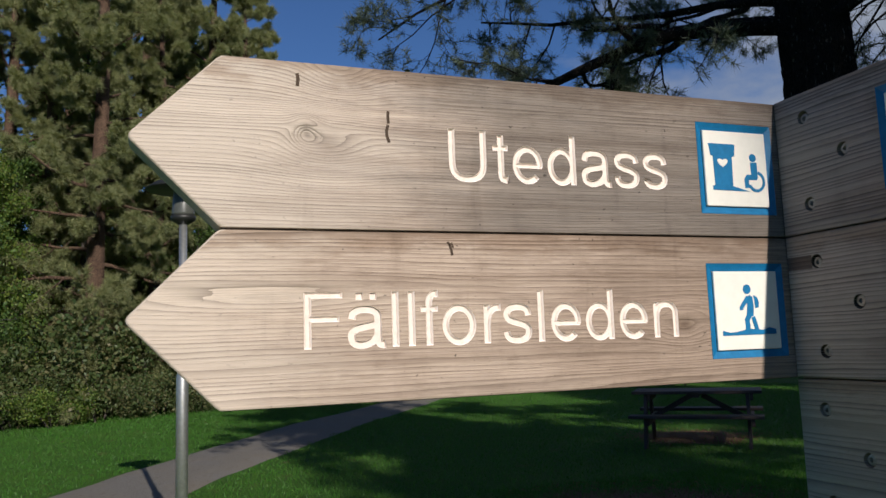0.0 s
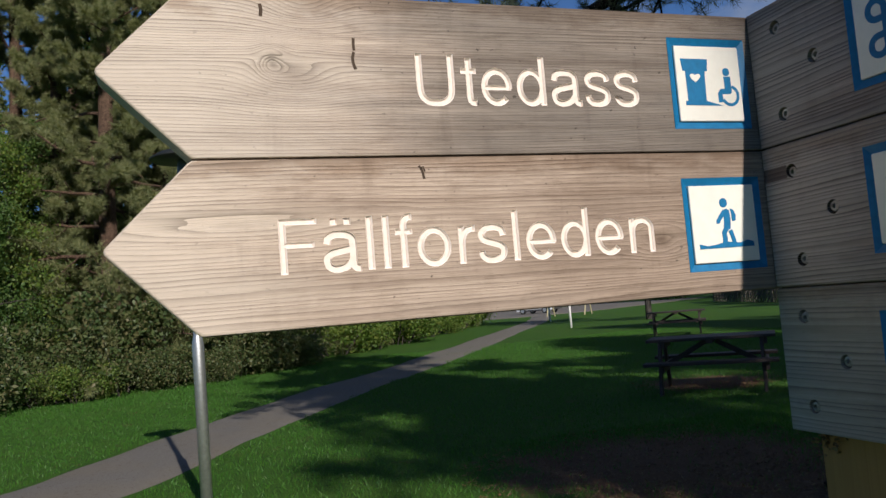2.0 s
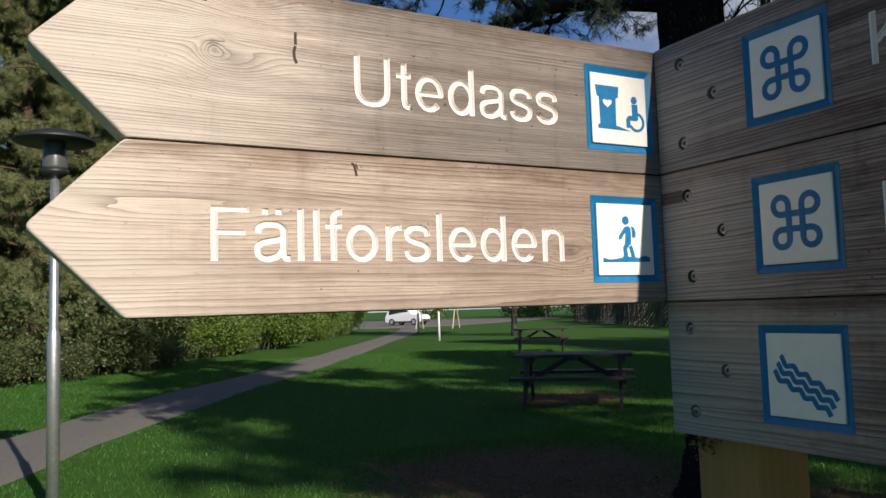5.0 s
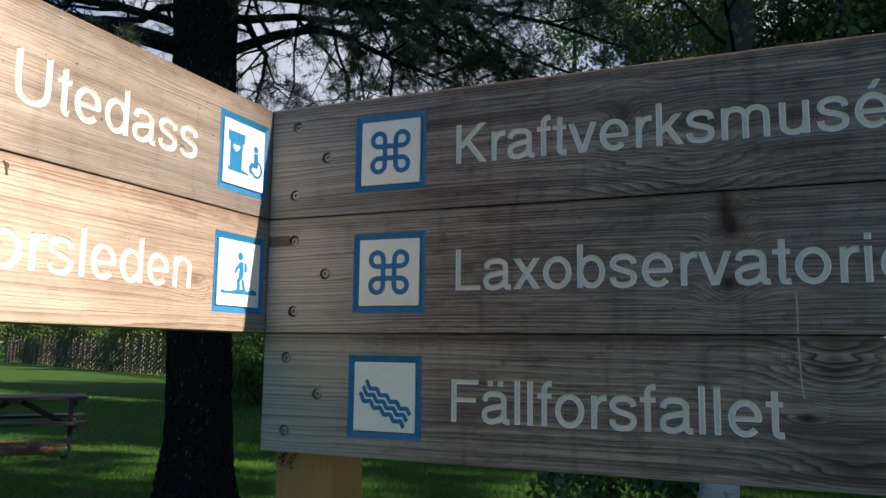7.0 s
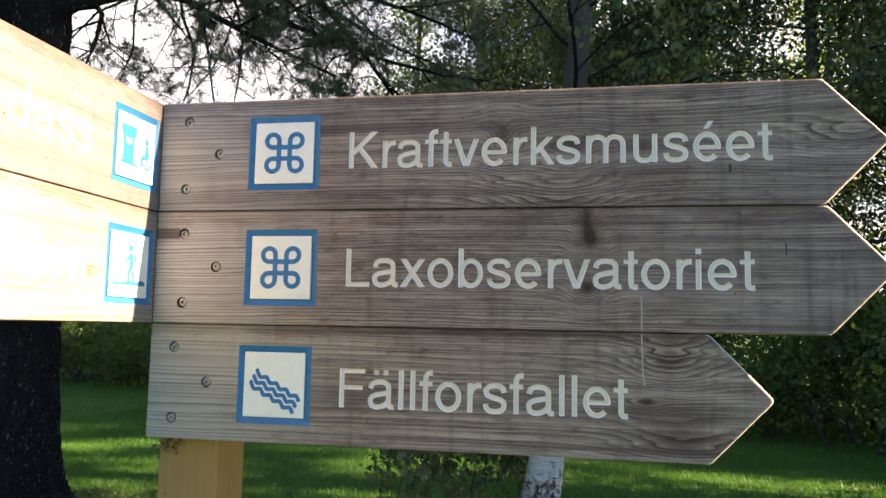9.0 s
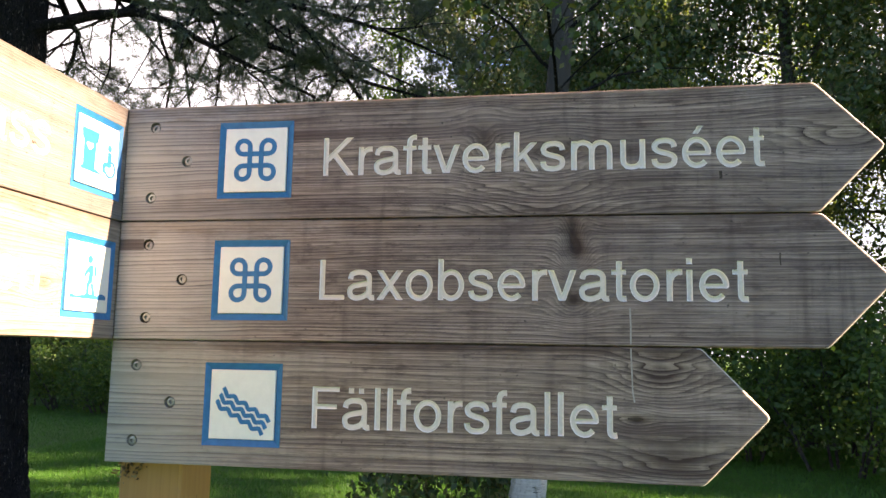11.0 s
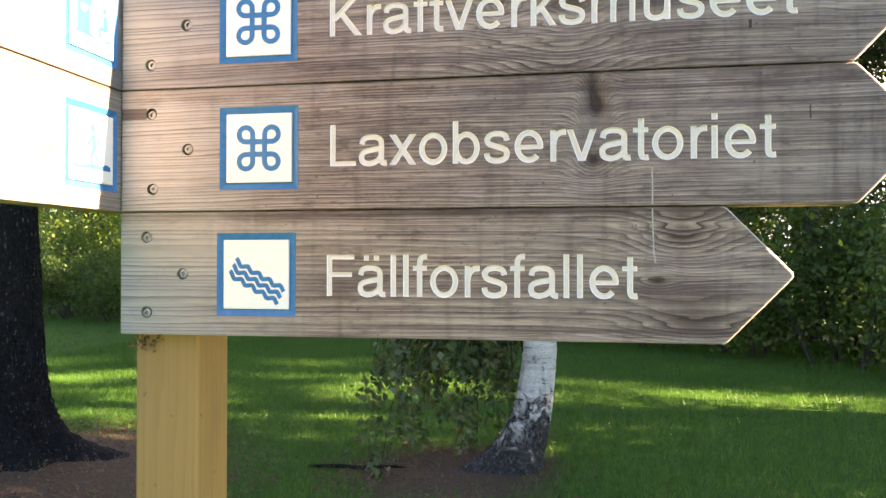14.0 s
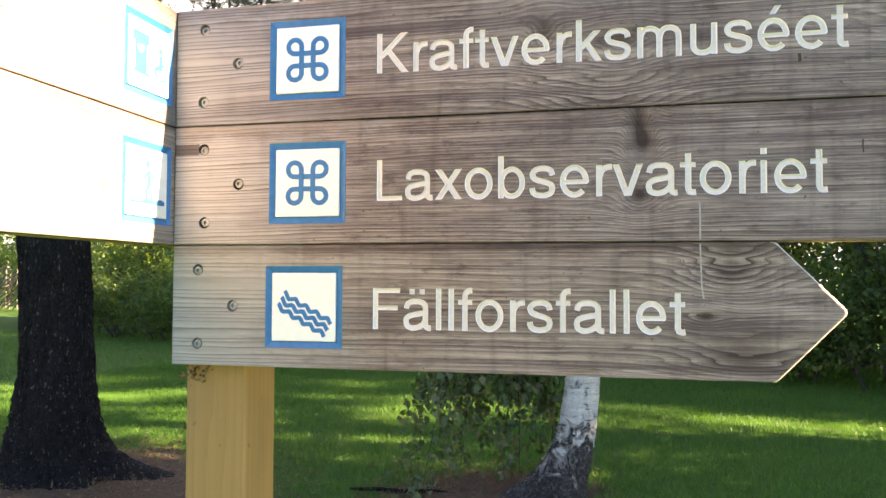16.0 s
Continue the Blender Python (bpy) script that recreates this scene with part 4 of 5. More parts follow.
def looped_square(ob, cx, cz):
    """The four-looped knot that marks a place of interest."""
    a, r, w = 0.0098, 0.0112, 0.0080
    B = Build()
    for (qx, qz), start in (((1, 1), -90), ((1, -1), 180), ((-1, -1), 90), ((-1, 1), 0)):
        mx, mz = cx + qx * (a + r), cz + qz * (a + r)
        B.stroke([(mx + r * math.cos(radians(start + 270 * k / 22)), mz + r * math.sin(radians(start + 270 * k / 22))) for k in range(23)], w, 0.0, 0.0006)
    for s in (-1, 1):
        B.stroke([(cx - a - r - 0.0004, cz + s * a), (cx + a + r + 0.0004, cz + s * a)], w, 0.0, 0.0008)
        B.stroke([(cx + s * a, cz - a - r - 0.0004), (cx + s * a, cz + a + r + 0.0004)], w, 0.0, 0.0010)
    symbol(ob, B)


def waves(ob, cx, cz):
    B = Build()
    for k in range(3):
        line = []
        for j in range(41):
            t = j / 40
            a = 2 * math.pi * 4.4 * t
            crest = 0.0030 * (math.cos(a) + 0.28 * math.sin(2 * a)) + 0.0028 * max(0.0, 1 - t * 16)
            line.append((cx - 0.0318 - 0.0053 * k + 0.0775 * t, cz + 0.0195 - 0.0098 * k - 0.0425 * t + crest))
        B.stroke(line, 0.0066, 0.0, 0.0006 + k * 0.0001)
    symbol(ob, B)


def outhouse_symbol(ob, cx, cz):
    B = Build()
    B.prism([(cx - 0.0425, cz + 0.0175), (cx - 0.0025, cz + 0.0175), (cx - 0.0005, cz + 0.0347), (cx - 0.0452, cz + 0.0347)], 0, 0.0006)
    B.prism([(cx - 0.0380, cz - 0.0252), (cx - 0.0080, cz - 0.0252), (cx - 0.0069, cz + 0.0180), (cx - 0.0388, cz + 0.0180)], 0, 0.0007)
    B.prism([(cx - 0.0420, cz - 0.0305), (cx + 0.0190, cz - 0.0312), (cx - 0.0080, cz - 0.0246), (cx - 0.0420, cz - 0.0246)], 0, 0.0008)
    B.prism(disc(cx + 0.0290, cz + 0.0170, 0.0058), 0, 0.0006)
    B.stroke([(cx + 0.0298, cz + 0.0105), (cx + 0.0300, cz - 0.001), (cx + 0.0302, cz - 0.0125)], 0.0112, 0, 0.0006)
    B.stroke([(cx + 0.0340, cz - 0.0108), (cx + 0.0175, cz - 0.0110), (cx + 0.0158, cz - 0.0140), (cx + 0.0165, cz - 0.0262)], 0.0074, 0, 0.0007)
    B.stroke([(cx + 0.0325 + 0.0132 * math.cos(radians(a)), cz - 0.0165 + 0.0132 * math.sin(radians(a))) for a in range(-155, 74, 12)], 0.0042, 0, 0.0008)
    symbol(ob, B)
    H = Build().prism([(cx - 0.0235 + 0.0086 * (math.sin(t) ** 3), cz + 0.0085 + 0.0070 * (0.81 * math.cos(t) - 0.31 * math.cos(2 * t) - 0.13 * math.cos(3 * t)))
                       for t in (2 * math.pi * k / 28 for k in range(28))][::-1], 0.0006, 0.0011)
    part("heart", H, PANEL, ob, "small white heart")


def trail_symbol(ob, cx, cz):
    """A walker with a rucksack on a line of hilly ground."""
    B = Build()
    B.prism(disc(cx + 0.0004, cz + 0.0285, 0.0065), 0, 0.0006)
    B.prism([(cx - 0.0030, cz - 0.0080), (cx + 0.0085, cz - 0.0085), (cx + 0.0100, cz + 0.0060), (cx + 0.0088, cz + 0.0180), (cx + 0.0040, cz + 0.0205), (cx - 0.0018, cz + 0.0180), (cx - 0.0010, cz + 0.0060)], 0, 0.0006)
    B.stroke([(cx + 0.0010, cz + 0.0175), (cx - 0.0075, cz + 0.0075), (cx - 0.0110, cz + 0.0030), (cx - 0.0105, cz + 0.0002)], 0.0060, 0, 0.0007)
    B.prism([(cx + 0.0122, cz + 0.0025), (cx + 0.0180, cz + 0.0035), (cx + 0.0192, cz + 0.0105), (cx + 0.0165, cz + 0.0175), (cx + 0.0105, cz + 0.0205), (cx + 0.0118, cz + 0.0120)], 0, 0.0006)
    B.stroke([(cx + 0.0030, cz - 0.0050), (cx - 0.0030, cz - 0.0130), (cx - 0.0020, cz - 0.0205), (cx - 0.0028, cz - 0.0275)], 0.0078, 0, 0.0008)
    B.stroke([(cx + 0.0075, cz - 0.0095), (cx + 0.0105, cz - 0.0180), (cx + 0.0130, cz - 0.0275)], 0.0064, 0, 0.0009)
    B.prism([(cx - 0.0445, cz - 0.0335), (cx + 0.0450, cz - 0.0330), (cx + 0.0445, cz - 0.0265), (cx + 0.0340, cz - 0.0238), (cx + 0.0230, cz - 0.0272), (cx + 0.0000, cz - 0.0250), (cx - 0.0210, cz - 0.0290), (cx - 0.0330, cz - 0.0298), (cx - 0.0445, cz - 0.0270)], 0, 0.0010)
    symbol(ob, B)


def sign_boards():
    x_end = 0.155
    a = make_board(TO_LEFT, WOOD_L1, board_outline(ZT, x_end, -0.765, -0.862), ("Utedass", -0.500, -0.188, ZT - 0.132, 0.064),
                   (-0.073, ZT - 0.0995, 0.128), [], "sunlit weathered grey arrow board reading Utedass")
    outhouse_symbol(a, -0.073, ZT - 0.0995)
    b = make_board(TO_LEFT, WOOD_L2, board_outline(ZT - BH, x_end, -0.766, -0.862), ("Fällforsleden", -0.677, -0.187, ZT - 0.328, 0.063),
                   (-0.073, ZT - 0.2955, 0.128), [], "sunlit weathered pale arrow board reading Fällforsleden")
    trail_symbol(b, -0.073, ZT - 0.2955)
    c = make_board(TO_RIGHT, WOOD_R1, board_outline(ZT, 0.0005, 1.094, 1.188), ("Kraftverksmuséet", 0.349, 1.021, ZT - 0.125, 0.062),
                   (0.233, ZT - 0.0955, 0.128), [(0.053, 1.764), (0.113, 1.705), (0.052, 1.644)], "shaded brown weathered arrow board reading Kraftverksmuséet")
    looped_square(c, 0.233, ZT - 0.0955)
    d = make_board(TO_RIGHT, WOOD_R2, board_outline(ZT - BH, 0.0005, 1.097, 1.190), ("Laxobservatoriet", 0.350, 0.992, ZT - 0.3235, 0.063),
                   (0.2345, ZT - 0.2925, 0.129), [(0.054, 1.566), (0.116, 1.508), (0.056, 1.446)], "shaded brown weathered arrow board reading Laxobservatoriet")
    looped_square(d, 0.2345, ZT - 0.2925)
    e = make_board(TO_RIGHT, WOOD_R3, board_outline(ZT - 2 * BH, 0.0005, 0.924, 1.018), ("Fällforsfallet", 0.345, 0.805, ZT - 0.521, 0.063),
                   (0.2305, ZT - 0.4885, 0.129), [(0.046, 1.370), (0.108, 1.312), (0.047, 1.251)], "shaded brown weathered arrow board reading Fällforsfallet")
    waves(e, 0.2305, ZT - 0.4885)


sign_boards()


def mark(board, name, label, pts, w, mat):
    """A thin dried streak on a board's face."""
    part(name, Build().stroke(pts, w, -0.0002, 0.0004), mat, board, label)


def board_marks():
    b = [o for o in signpost.children]
    mark(b[0], "resin_streak", "dark dried resin streak", [(-0.681, 1.785), (-0.680, 1.778), (-0.681, 1.770)], 0.0040, HOLE)
    mark(b[0], "resin_streak", "dark dried resin streak", [(-0.5745, 1.748), (-0.575, 1.741), (-0.5745, 1.733)], 0.0034, HOLE)
    mark(b[0], "resin_streak", "dark dried resin streak", [(-0.575, 1.731), (-0.577, 1.724), (-0.5765, 1.717), (-0.574, 1.710)], 0.0036, HOLE)
    mark(b[1], "resin_streak", "dark dried resin streak", [(-0.506, 1.593), (-0.503, 1.590), (-0.501, 1.583), (-0.500, 1.577)], 0.0032, HOLE)
    mark(b[1], "resin_streak", "dark dried resin streak", [(-0.504, 1.589), (-0.5005, 1.592), (-0.4985, 1.586)], 0.0020, HOLE)
    mark(b[2], "resin_streak", "dark drip below the letters", [(0.9585, 1.669), (0.9592, 1.662), (0.9588, 1.657)], 0.0040, HOLE)
    mark(b[3], "resin_streak", "dark dried resin streak", [(1.037, 1.547), (1.0365, 1.538), (1.0372, 1.529)], 0.0018, HOLE)
    mark(b[3], "paint_drip", "pale dried paint drip", [(0.8255, 1.466), (0.8262, 1.440), (0.8258, 1.413)], 0.0023, DRIP)
    mark(b[4], "paint_drip", "pale dried paint drip", [(0.8258, 1.407), (0.8265, 1.380), (0.8275, 1.345), (0.830, 1.330)], 0.0021, DRIP)
    mark(b[4], "resin_streak", "dark dried resin streak", [(0.820, 1.307), (0.828, 1.306), (0.836, 1.3075), (0.842, 1.306)], 0.0024, HOLE)


board_marks()
pb = Build().box(0.110, 0.112, 2.15, Matrix.Translation((0.056, 0.1015, 0.70)), 0.004)
part("post", pb, POST_WOOD, signpost, "square yellowish pressure-treated pine post")


rng_web = np.random.default_rng(44)
web = np.array([0.022, 0.0435, 1.196]) + rng_web.normal(size=(90, 3)) * np.array([0.013, 0.0025, 0.009])
part("debris_clump", leaf_mesh("debris_clump", np.minimum(web, [1, 0.0445, 1.21]), 0.007, rng_web, LITTER), None, signpost, "reddish plant debris caught under the board")


# ---- lamp beside the path ----
def park_lamp():
    L = thing("street_lamp", "galvanised park lamp post with dark hat shade beside path", "street lamp", pose(*LAMP_AT, 0))
    part("pole", Build().lathe([(0.046, -0.3), (0.046, 1.28), (0.036, 1.34), (0.031, 1.36), (0.031, 2.52)], 20), GALV, L, "galvanised steel pole", True)
    part("lamp_body", Build().lathe([(0.086, 2.56), (0.088, 2.58), (0.083, 2.66), (0.076, 2.74), (0.072, 2.80)], 24), LAMP_GLASS, L, "grey lamp glass", True)
    part("collar", Build().lathe([(0.036, 2.49), (0.07, 2.51), (0.097, 2.53), (0.097, 2.56)], 24), LAMP_DARK, L, "dark collar", True)
    part("shade", Build().lathe([(0.285, 2.765), (0.29, 2.775), (0.22, 2.82), (0.09, 2.86), (0.02, 2.875)], 28), LAMP_DARK, L, "dark hat shade", True)
    return L


park_lamp()


# ---- picnic tables ----
def picnic_table():
    T = thing("picnic_table", "dark-stained wooden picnic table with two fixed benches", "picnic table", group="picnic tables on the lawn")
    for k in range(5):
        part("tabletop_plank", Build().box(1.68, 0.138, 0.042, Matrix.Translation((0, (k - 2) * 0.146, 0.735)), 0.006), TABLE_WOOD, T)
    for s in (-1, 1):
        for k in range(2):
            part("bench_plank", Build().box(1.70, 0.125, 0.042, Matrix.Translation((0, s * (0.55 + 0.135 * k), 0.44)), 0.006), TABLE_WOOD, T)
    for x in (-0.66, 0.66):
        for s in (-1, 1):
            a = math.atan2(0.30, 0.72)
            part("leg", Build().box(0.045, 0.12, 0.80, Matrix.Translation((x, s * 0.40, 0.355)) @ Matrix.Rotation(s * a, 4, "X"), 0.005), TABLE_WOOD, T)
        part("bench_bearer", Build().box(0.045, 1.36, 0.10, Matrix.Translation((x + 0.05, 0, 0.37)), 0.005), TABLE_WOOD, T)
        part("top_bearer", Build().box(0.045, 0.68, 0.085, Matrix.Translation((x + 0.05, 0, 0.67)), 0.005), TABLE_WOOD, T)
        s = 1 if x < 0 else -1
        part("brace", Build().box(0.62, 0.045, 0.07, Matrix.Translation((x + s * 0.32, 0, 0.53)) @ Matrix.Rotation(-s * math.atan2(0.28, 0.5), 4, "Y"), 0.005), TABLE_WOOD, T)
    part("top_batten", Build().box(0.10, 0.70, 0.045, Matrix.Translation((0, 0, 0.69)), 0.005), TABLE_WOOD, T)
    return T


table = picnic_table()
table.matrix_world = pose(-8.32, 6.20, -0.03, 0, 0, 49)
copy_thing(table, pose(-19.37, 13.45, -0.02, 0, 0, 53))


# ---- marker posts, car, fence, play frame ----
def marker_post(x, y, h, r):
    P = thing("marker_post", "slim white marker post in the grass", "post", pose(x, y, 0), group="white marker posts")
    part("shaft", Build().lathe([(r, -0.2), (r, h - 0.05), (r * 0.6, h)], 12), POST_WHITE, P, "", True)


marker_post(-31.0, 16.0, 1.35, 0.05)
marker_post(-42.0, 20.4, 1.3, 0.06)


def car():
    C = thing("car", "white parked car on the far parking area", "car", pose(-69.4, 32.8, 0.03, 0, 0, 28))
    side = [(-2.15, 0.32), (-2.2, 0.62), (-2.1, 0.95), (-1.9, 1.45), (-1.6, 1.62), (0.35, 1.62), (0.75, 1.50), (1.15, 1.08), (1.95, 0.98), (2.18, 0.75), (2.2, 0.34)]
    b = Build()
    rows = [(-0.86, 1.0), (-0.80, 1.0), (0.80, 1.0), (0.86, 1.0)]
    n = len(side)
    for y, _ in rows:
        tuck = 0.03 if abs(y) > 0.83 else 0.0
        b.v += [(x * (1 - tuck), y * (0.88 if z > 1.1 else 1.0), z - tuck) for x, z in side]
    for r in range(3):
        for i in range(n):
            j = (i + 1) % n
            b.f.append([r * n + i, r * n + j, (r + 1) * n + j, (r + 1) * n + i])
    b.f += [list(range(n))[::-1], [3 * n + i for i in range(n)]]
    part("body", b, CAR_WHITE, C)
    for s in (-1, 1):
        part("side_window", Build().prism([(-1.75, 1.02), (0.95, 1.02), (0.55, 1.46), (-1.6, 1.5)], -0.01, 0.01), CAR_DARK, C, "dark side window",
             m=Matrix.Translation((0, s * 0.80, 0)) @ Matrix.Rotation(radians(90), 4, "X"))
        part("sill", Build().box(2.6, 0.04, 0.16, Matrix.Translation((0, s * 0.85, 0.34)), 0.02), CAR_GREY, C)
        for x in (-1.32, 1.36):
            w = part("wheel", Build().lathe([(0.21, -0.10), (0.32, -0.10), (0.335, -0.07), (0.335, 0.07), (0.32, 0.10), (0.21, 0.10)], 24), RUBBER, C,
                     m=Matrix.Translation((x, s * 0.80, 0.33)) @ Matrix.Rotation(radians(90), 4, "X"))
            part("rim", Build().lathe([(0.205, -0.105), (0.12, -0.085), (0.05, -0.10), (0.05, 0.10), (0.12, 0.085), (0.205, 0.105)], 20), RIM, w, "silver rim")
    part("front_bumper", Build().box(0.18, 1.62, 0.26, Matrix.Translation((2.14, 0, 0.45)), 0.05), CAR_GREY, C)
    part("rear_bumper", Build().box(0.18, 1.62, 0.26, Matrix.Translation((-2.12, 0, 0.45)), 0.05), CAR_GREY, C)


car()


def fence():
    F = thing("fence", "grey split-pole wooden fence with slanting rails behind the lawn", "fence")
    rng = random.Random(5)
    a, b = Vector((-13.3, 22.0, 0)), Vector((-56.0, 43.0, 0))
    d = (b - a).normalized()
    n = int((b - a).length / 1.15)
    post_me = Build().tube([(0, 0, -0.2), (0, 0, 0.8), (0.01, 0, 1.75)], [0.035, 0.032, 0.022], 6).mesh("fence_post", FENCE_WOOD)
    rail_me = Build().tube([(-1.3, 0, 0.0), (0, 0, 0.02), (1.3, 0, 0.0)], [0.045, 0.040, 0.035], 6).mesh("rail", FENCE_WOOD)
    yaw = math.atan2(d.y, d.x)
    for i in range(n):
        p = a + d * (i * 1.15)
        for s in (-0.07, 0.07):
            part("fence_post", post_me, FENCE_WOOD, F, m=Matrix.Translation((p.x - d.y * s, p.y + d.x * s, 0)) @ Matrix.Rotation(rng.uniform(-0.05, 0.05), 4, "X"))
        for k in range(6):
            part("rail", rail_me, FENCE_WOOD, F, m=Matrix.Translation((p.x, p.y, 0.30 + 0.24 * k + rng.uniform(-0.04, 0.04)))
                 @ Matrix.Rotation(yaw, 4, "Z") @ Matrix.Rotation(radians(24 + rng.uniform(-4, 4)), 4, "Y"))


fence()


def play_frame():
    P = thing("swing_frame", "yellow wooden swing frame far on the lawn", "swing", pose(-52.0, 27.0, 0, 0, 0, 40))
    for x in (-1.5, 1.5):
        for s in (-1, 1):
            part("leg", Build().tube([(x, s * 0.75, 0), (x, 0, 2.1)], [0.05, 0.05], 8), YELLOW, P)
    part("beam", Build().tube([(-1.7, 0, 2.1), (1.7, 0, 2.1)], [0.06, 0.06], 8), YELLOW, P)


play_frame()


# ---- trees ----
def tree(name, label, category, seed, trunk, radii, bark_mat, limbs, spec, leaf, at, group="", trunk_seg=14, limb_mat=None, roots=(), furrow=0.0):
    """A trunk (rows of places), limbs (height fraction, azimuth, rise, length), side branches by spec, and leaves or needles by leaf."""
    rng = np.random.default_rng(seed)
    r2 = random.Random(seed)
    T = thing(name, label, category, pose(*at), group)
    tl = smooth3(trunk, 24 if furrow else 6)
    n = len(tl)
    rr = [np.interp(i / (n - 1), np.linspace(0, 1, len(radii)), radii) for i in range(n)]
    tb = Build().tube(tl, rr, trunk_seg, wob=0.05, rng=r2)
    if furrow:
        for q in range(n * trunk_seg):
            c = tl[q // trunk_seg]
            p = Vector(tb.v[q])
            az = math.atan2(p.y - c.y, p.x - c.x)
            plate = noise.noise((math.cos(az) * 4.5, math.sin(az) * 4.5, p.z * 1.3)) + 0.7 * noise.noise((math.cos(az) * 11, math.sin(az) * 11, p.z * 3.1))
            grow = furrow * plate
            for ra, rl, rh in roots:
                grow += rl * max(0.0, math.cos(az - radians(ra))) ** 14 * math.exp(-max(p.z, 0) / rh)
            out = Vector((math.cos(az), math.sin(az), 0))
            tb.v[q] = tuple(p + out * grow)
    part("trunk", tb, bark_mat, T, "", True)
    tips = []
    low = leaf.get("low", 0.0)
    for h, az, rise, length, *own in limbs:
        B = Build()
        i = min(int(h * (n - 1)), n - 2)
        p = tl[i].lerp(tl[i + 1], h * (n - 1) - i)
        dv = Vector((math.cos(radians(az)) * math.cos(radians(rise)), math.sin(radians(az)) * math.cos(radians(rise)), math.sin(radians(rise))))
        line = wander(rng, p, dv, length, 8, 0.13, leaf.get("pull", 0.0), low)
        r0 = max(rr[i] * leaf.get("limb", 0.32), 0.012)
        if len(own) > 1:                       # a limb with a course and thickness of its own
            line, r0 = smooth3(own[1], 3)[:9], own[2]
            line += [line[-1]] * (9 - len(line))
        B.tube(line, [r0 * (1 - 0.8 * q / 8) for q in range(9)], 7, cap=False)
        branch_out(B, rng, line, r0, 0, tips, own[0] if own else spec, low)
        part("limb", B, limb_mat or bark_mat, T, "", True)
    P = np.array([t[0] for t in tips])
    D = np.array([t[1] for t in tips])
    if leaf["kind"] == "needle":
        part("crown", needle_mesh("crown", P, D, leaf["k"], leaf["size"], leaf["width"], rng, leaf["mat"]), None, T, leaf.get("label", "needle crown"))
    else:
        k = leaf["k"]
        Q = np.repeat(P, k, 0) + rng.normal(size=(len(P) * k, 3)) * leaf["spread"] * np.array([1, 1, 0.8])
        part("crown", leaf_mesh("crown", Q, leaf["size"], rng, leaf["mat"], hang=leaf.get("hang", 0.2)), None, T, leaf.get("label", "leafy crown"))
    return T


def smooth3(pts, n):
    P = [Vector(p) for p in pts]
    P = [P[0]] + P + [P[-1]]
    out = []
    for i in range(1, len(P) - 2):
        a, b, c, d = P[i - 1:i + 3]
        for k in range(n):
            t = k / n
            out.append(0.5 * ((2 * b) + (c - a) * t + (2 * a - 5 * b + 4 * c - d) * t * t + (3 * b - a - 3 * c + d) * t ** 3))
    return out + [P[-1]]


def ring_limbs(seed, n, h0, h1, l0, l1, rise0, rise1):
    r = random.Random(seed)
    return [(h0 + (h1 - h0) * i / (n - 1), (i * 137.5 + r.uniform(-25, 25)) % 360, rise0 + (rise1 - rise0) * i / (n - 1) + r.uniform(-8, 8),
             (l0 + (l1 - l0) * i / (n - 1)) * r.uniform(0.8, 1.15)) for i in range(n)]


# the big pine behind the sign
NEAR = [(10, 0.40, 0.26, -0.02, 5), (8, 0.42, 0.30, -0.01, 4), (4, 0.5, 0.25, 0.03, 3)]
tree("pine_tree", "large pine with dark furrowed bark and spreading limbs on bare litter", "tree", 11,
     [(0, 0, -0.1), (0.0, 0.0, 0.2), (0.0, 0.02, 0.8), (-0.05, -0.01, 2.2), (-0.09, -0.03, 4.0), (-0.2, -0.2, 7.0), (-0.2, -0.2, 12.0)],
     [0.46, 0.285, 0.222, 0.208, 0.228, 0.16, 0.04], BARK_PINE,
     [(0.645, -128, 2, 2.3, NEAR, [(-0.1, -0.05, 3.50), (-0.6, -0.75, 3.56), (-1.13, -1.43, 3.32), (-1.75, -2.2, 2.95)], 0.075),
      (0.645, 40, 2, 2.3, NEAR, [(0.0, -0.1, 3.42), (0.68, 0.23, 3.68), (1.2, 0.53, 3.48), (2.0, 1.0, 3.15)], 0.045),
      (0.640, -150, 18, 2.6, NEAR), (0.65, 75, 6, 3.4, NEAR), (0.66, 110, 12, 3.0, NEAR),
      (0.66, 170, 10, 3.0, NEAR), (0.67, 38, 2, 4.2, NEAR), (0.69, 56, 0, 4.6, NEAR), (0.70, 24, -2, 4.4, NEAR),
      (0.70, -140, 0, 3.4, NEAR), (0.71, -115, 4, 3.2, NEAR), (0.665, 30, 4, 3.6, NEAR), (0.675, 48, 4, 3.8, NEAR), (0.685, 14, 6, 3.8, NEAR), (0.68, 64, 8, 3.6, NEAR)] + ring_limbs(3, 14, 0.74, 0.97, 3.4, 0.9, 14, 40),
     [(5, 0.42, 0.16, -0.03, 4), (4, 0.5, 0.2, -0.02, 3), (3, 0.5, 0.2, 0.02, 3)],
     {"kind": "needle", "k": 7, "size": 0.078, "width": 0.0044, "mat": NEEDLE_NEAR, "limb": 0.17, "pull": -0.005, "low": 2.9, "label": "blue-green needle tufts"}, (*PINE_AT, 0.02), "", 96, None, [(22, 0.50, 0.14), (80, 0.2, 0.15), (150, 0.08, 0.12), (215, 0.05, 0.08), (275, 0.08, 0.08), (330, 0.18, 0.11)], 0.015)

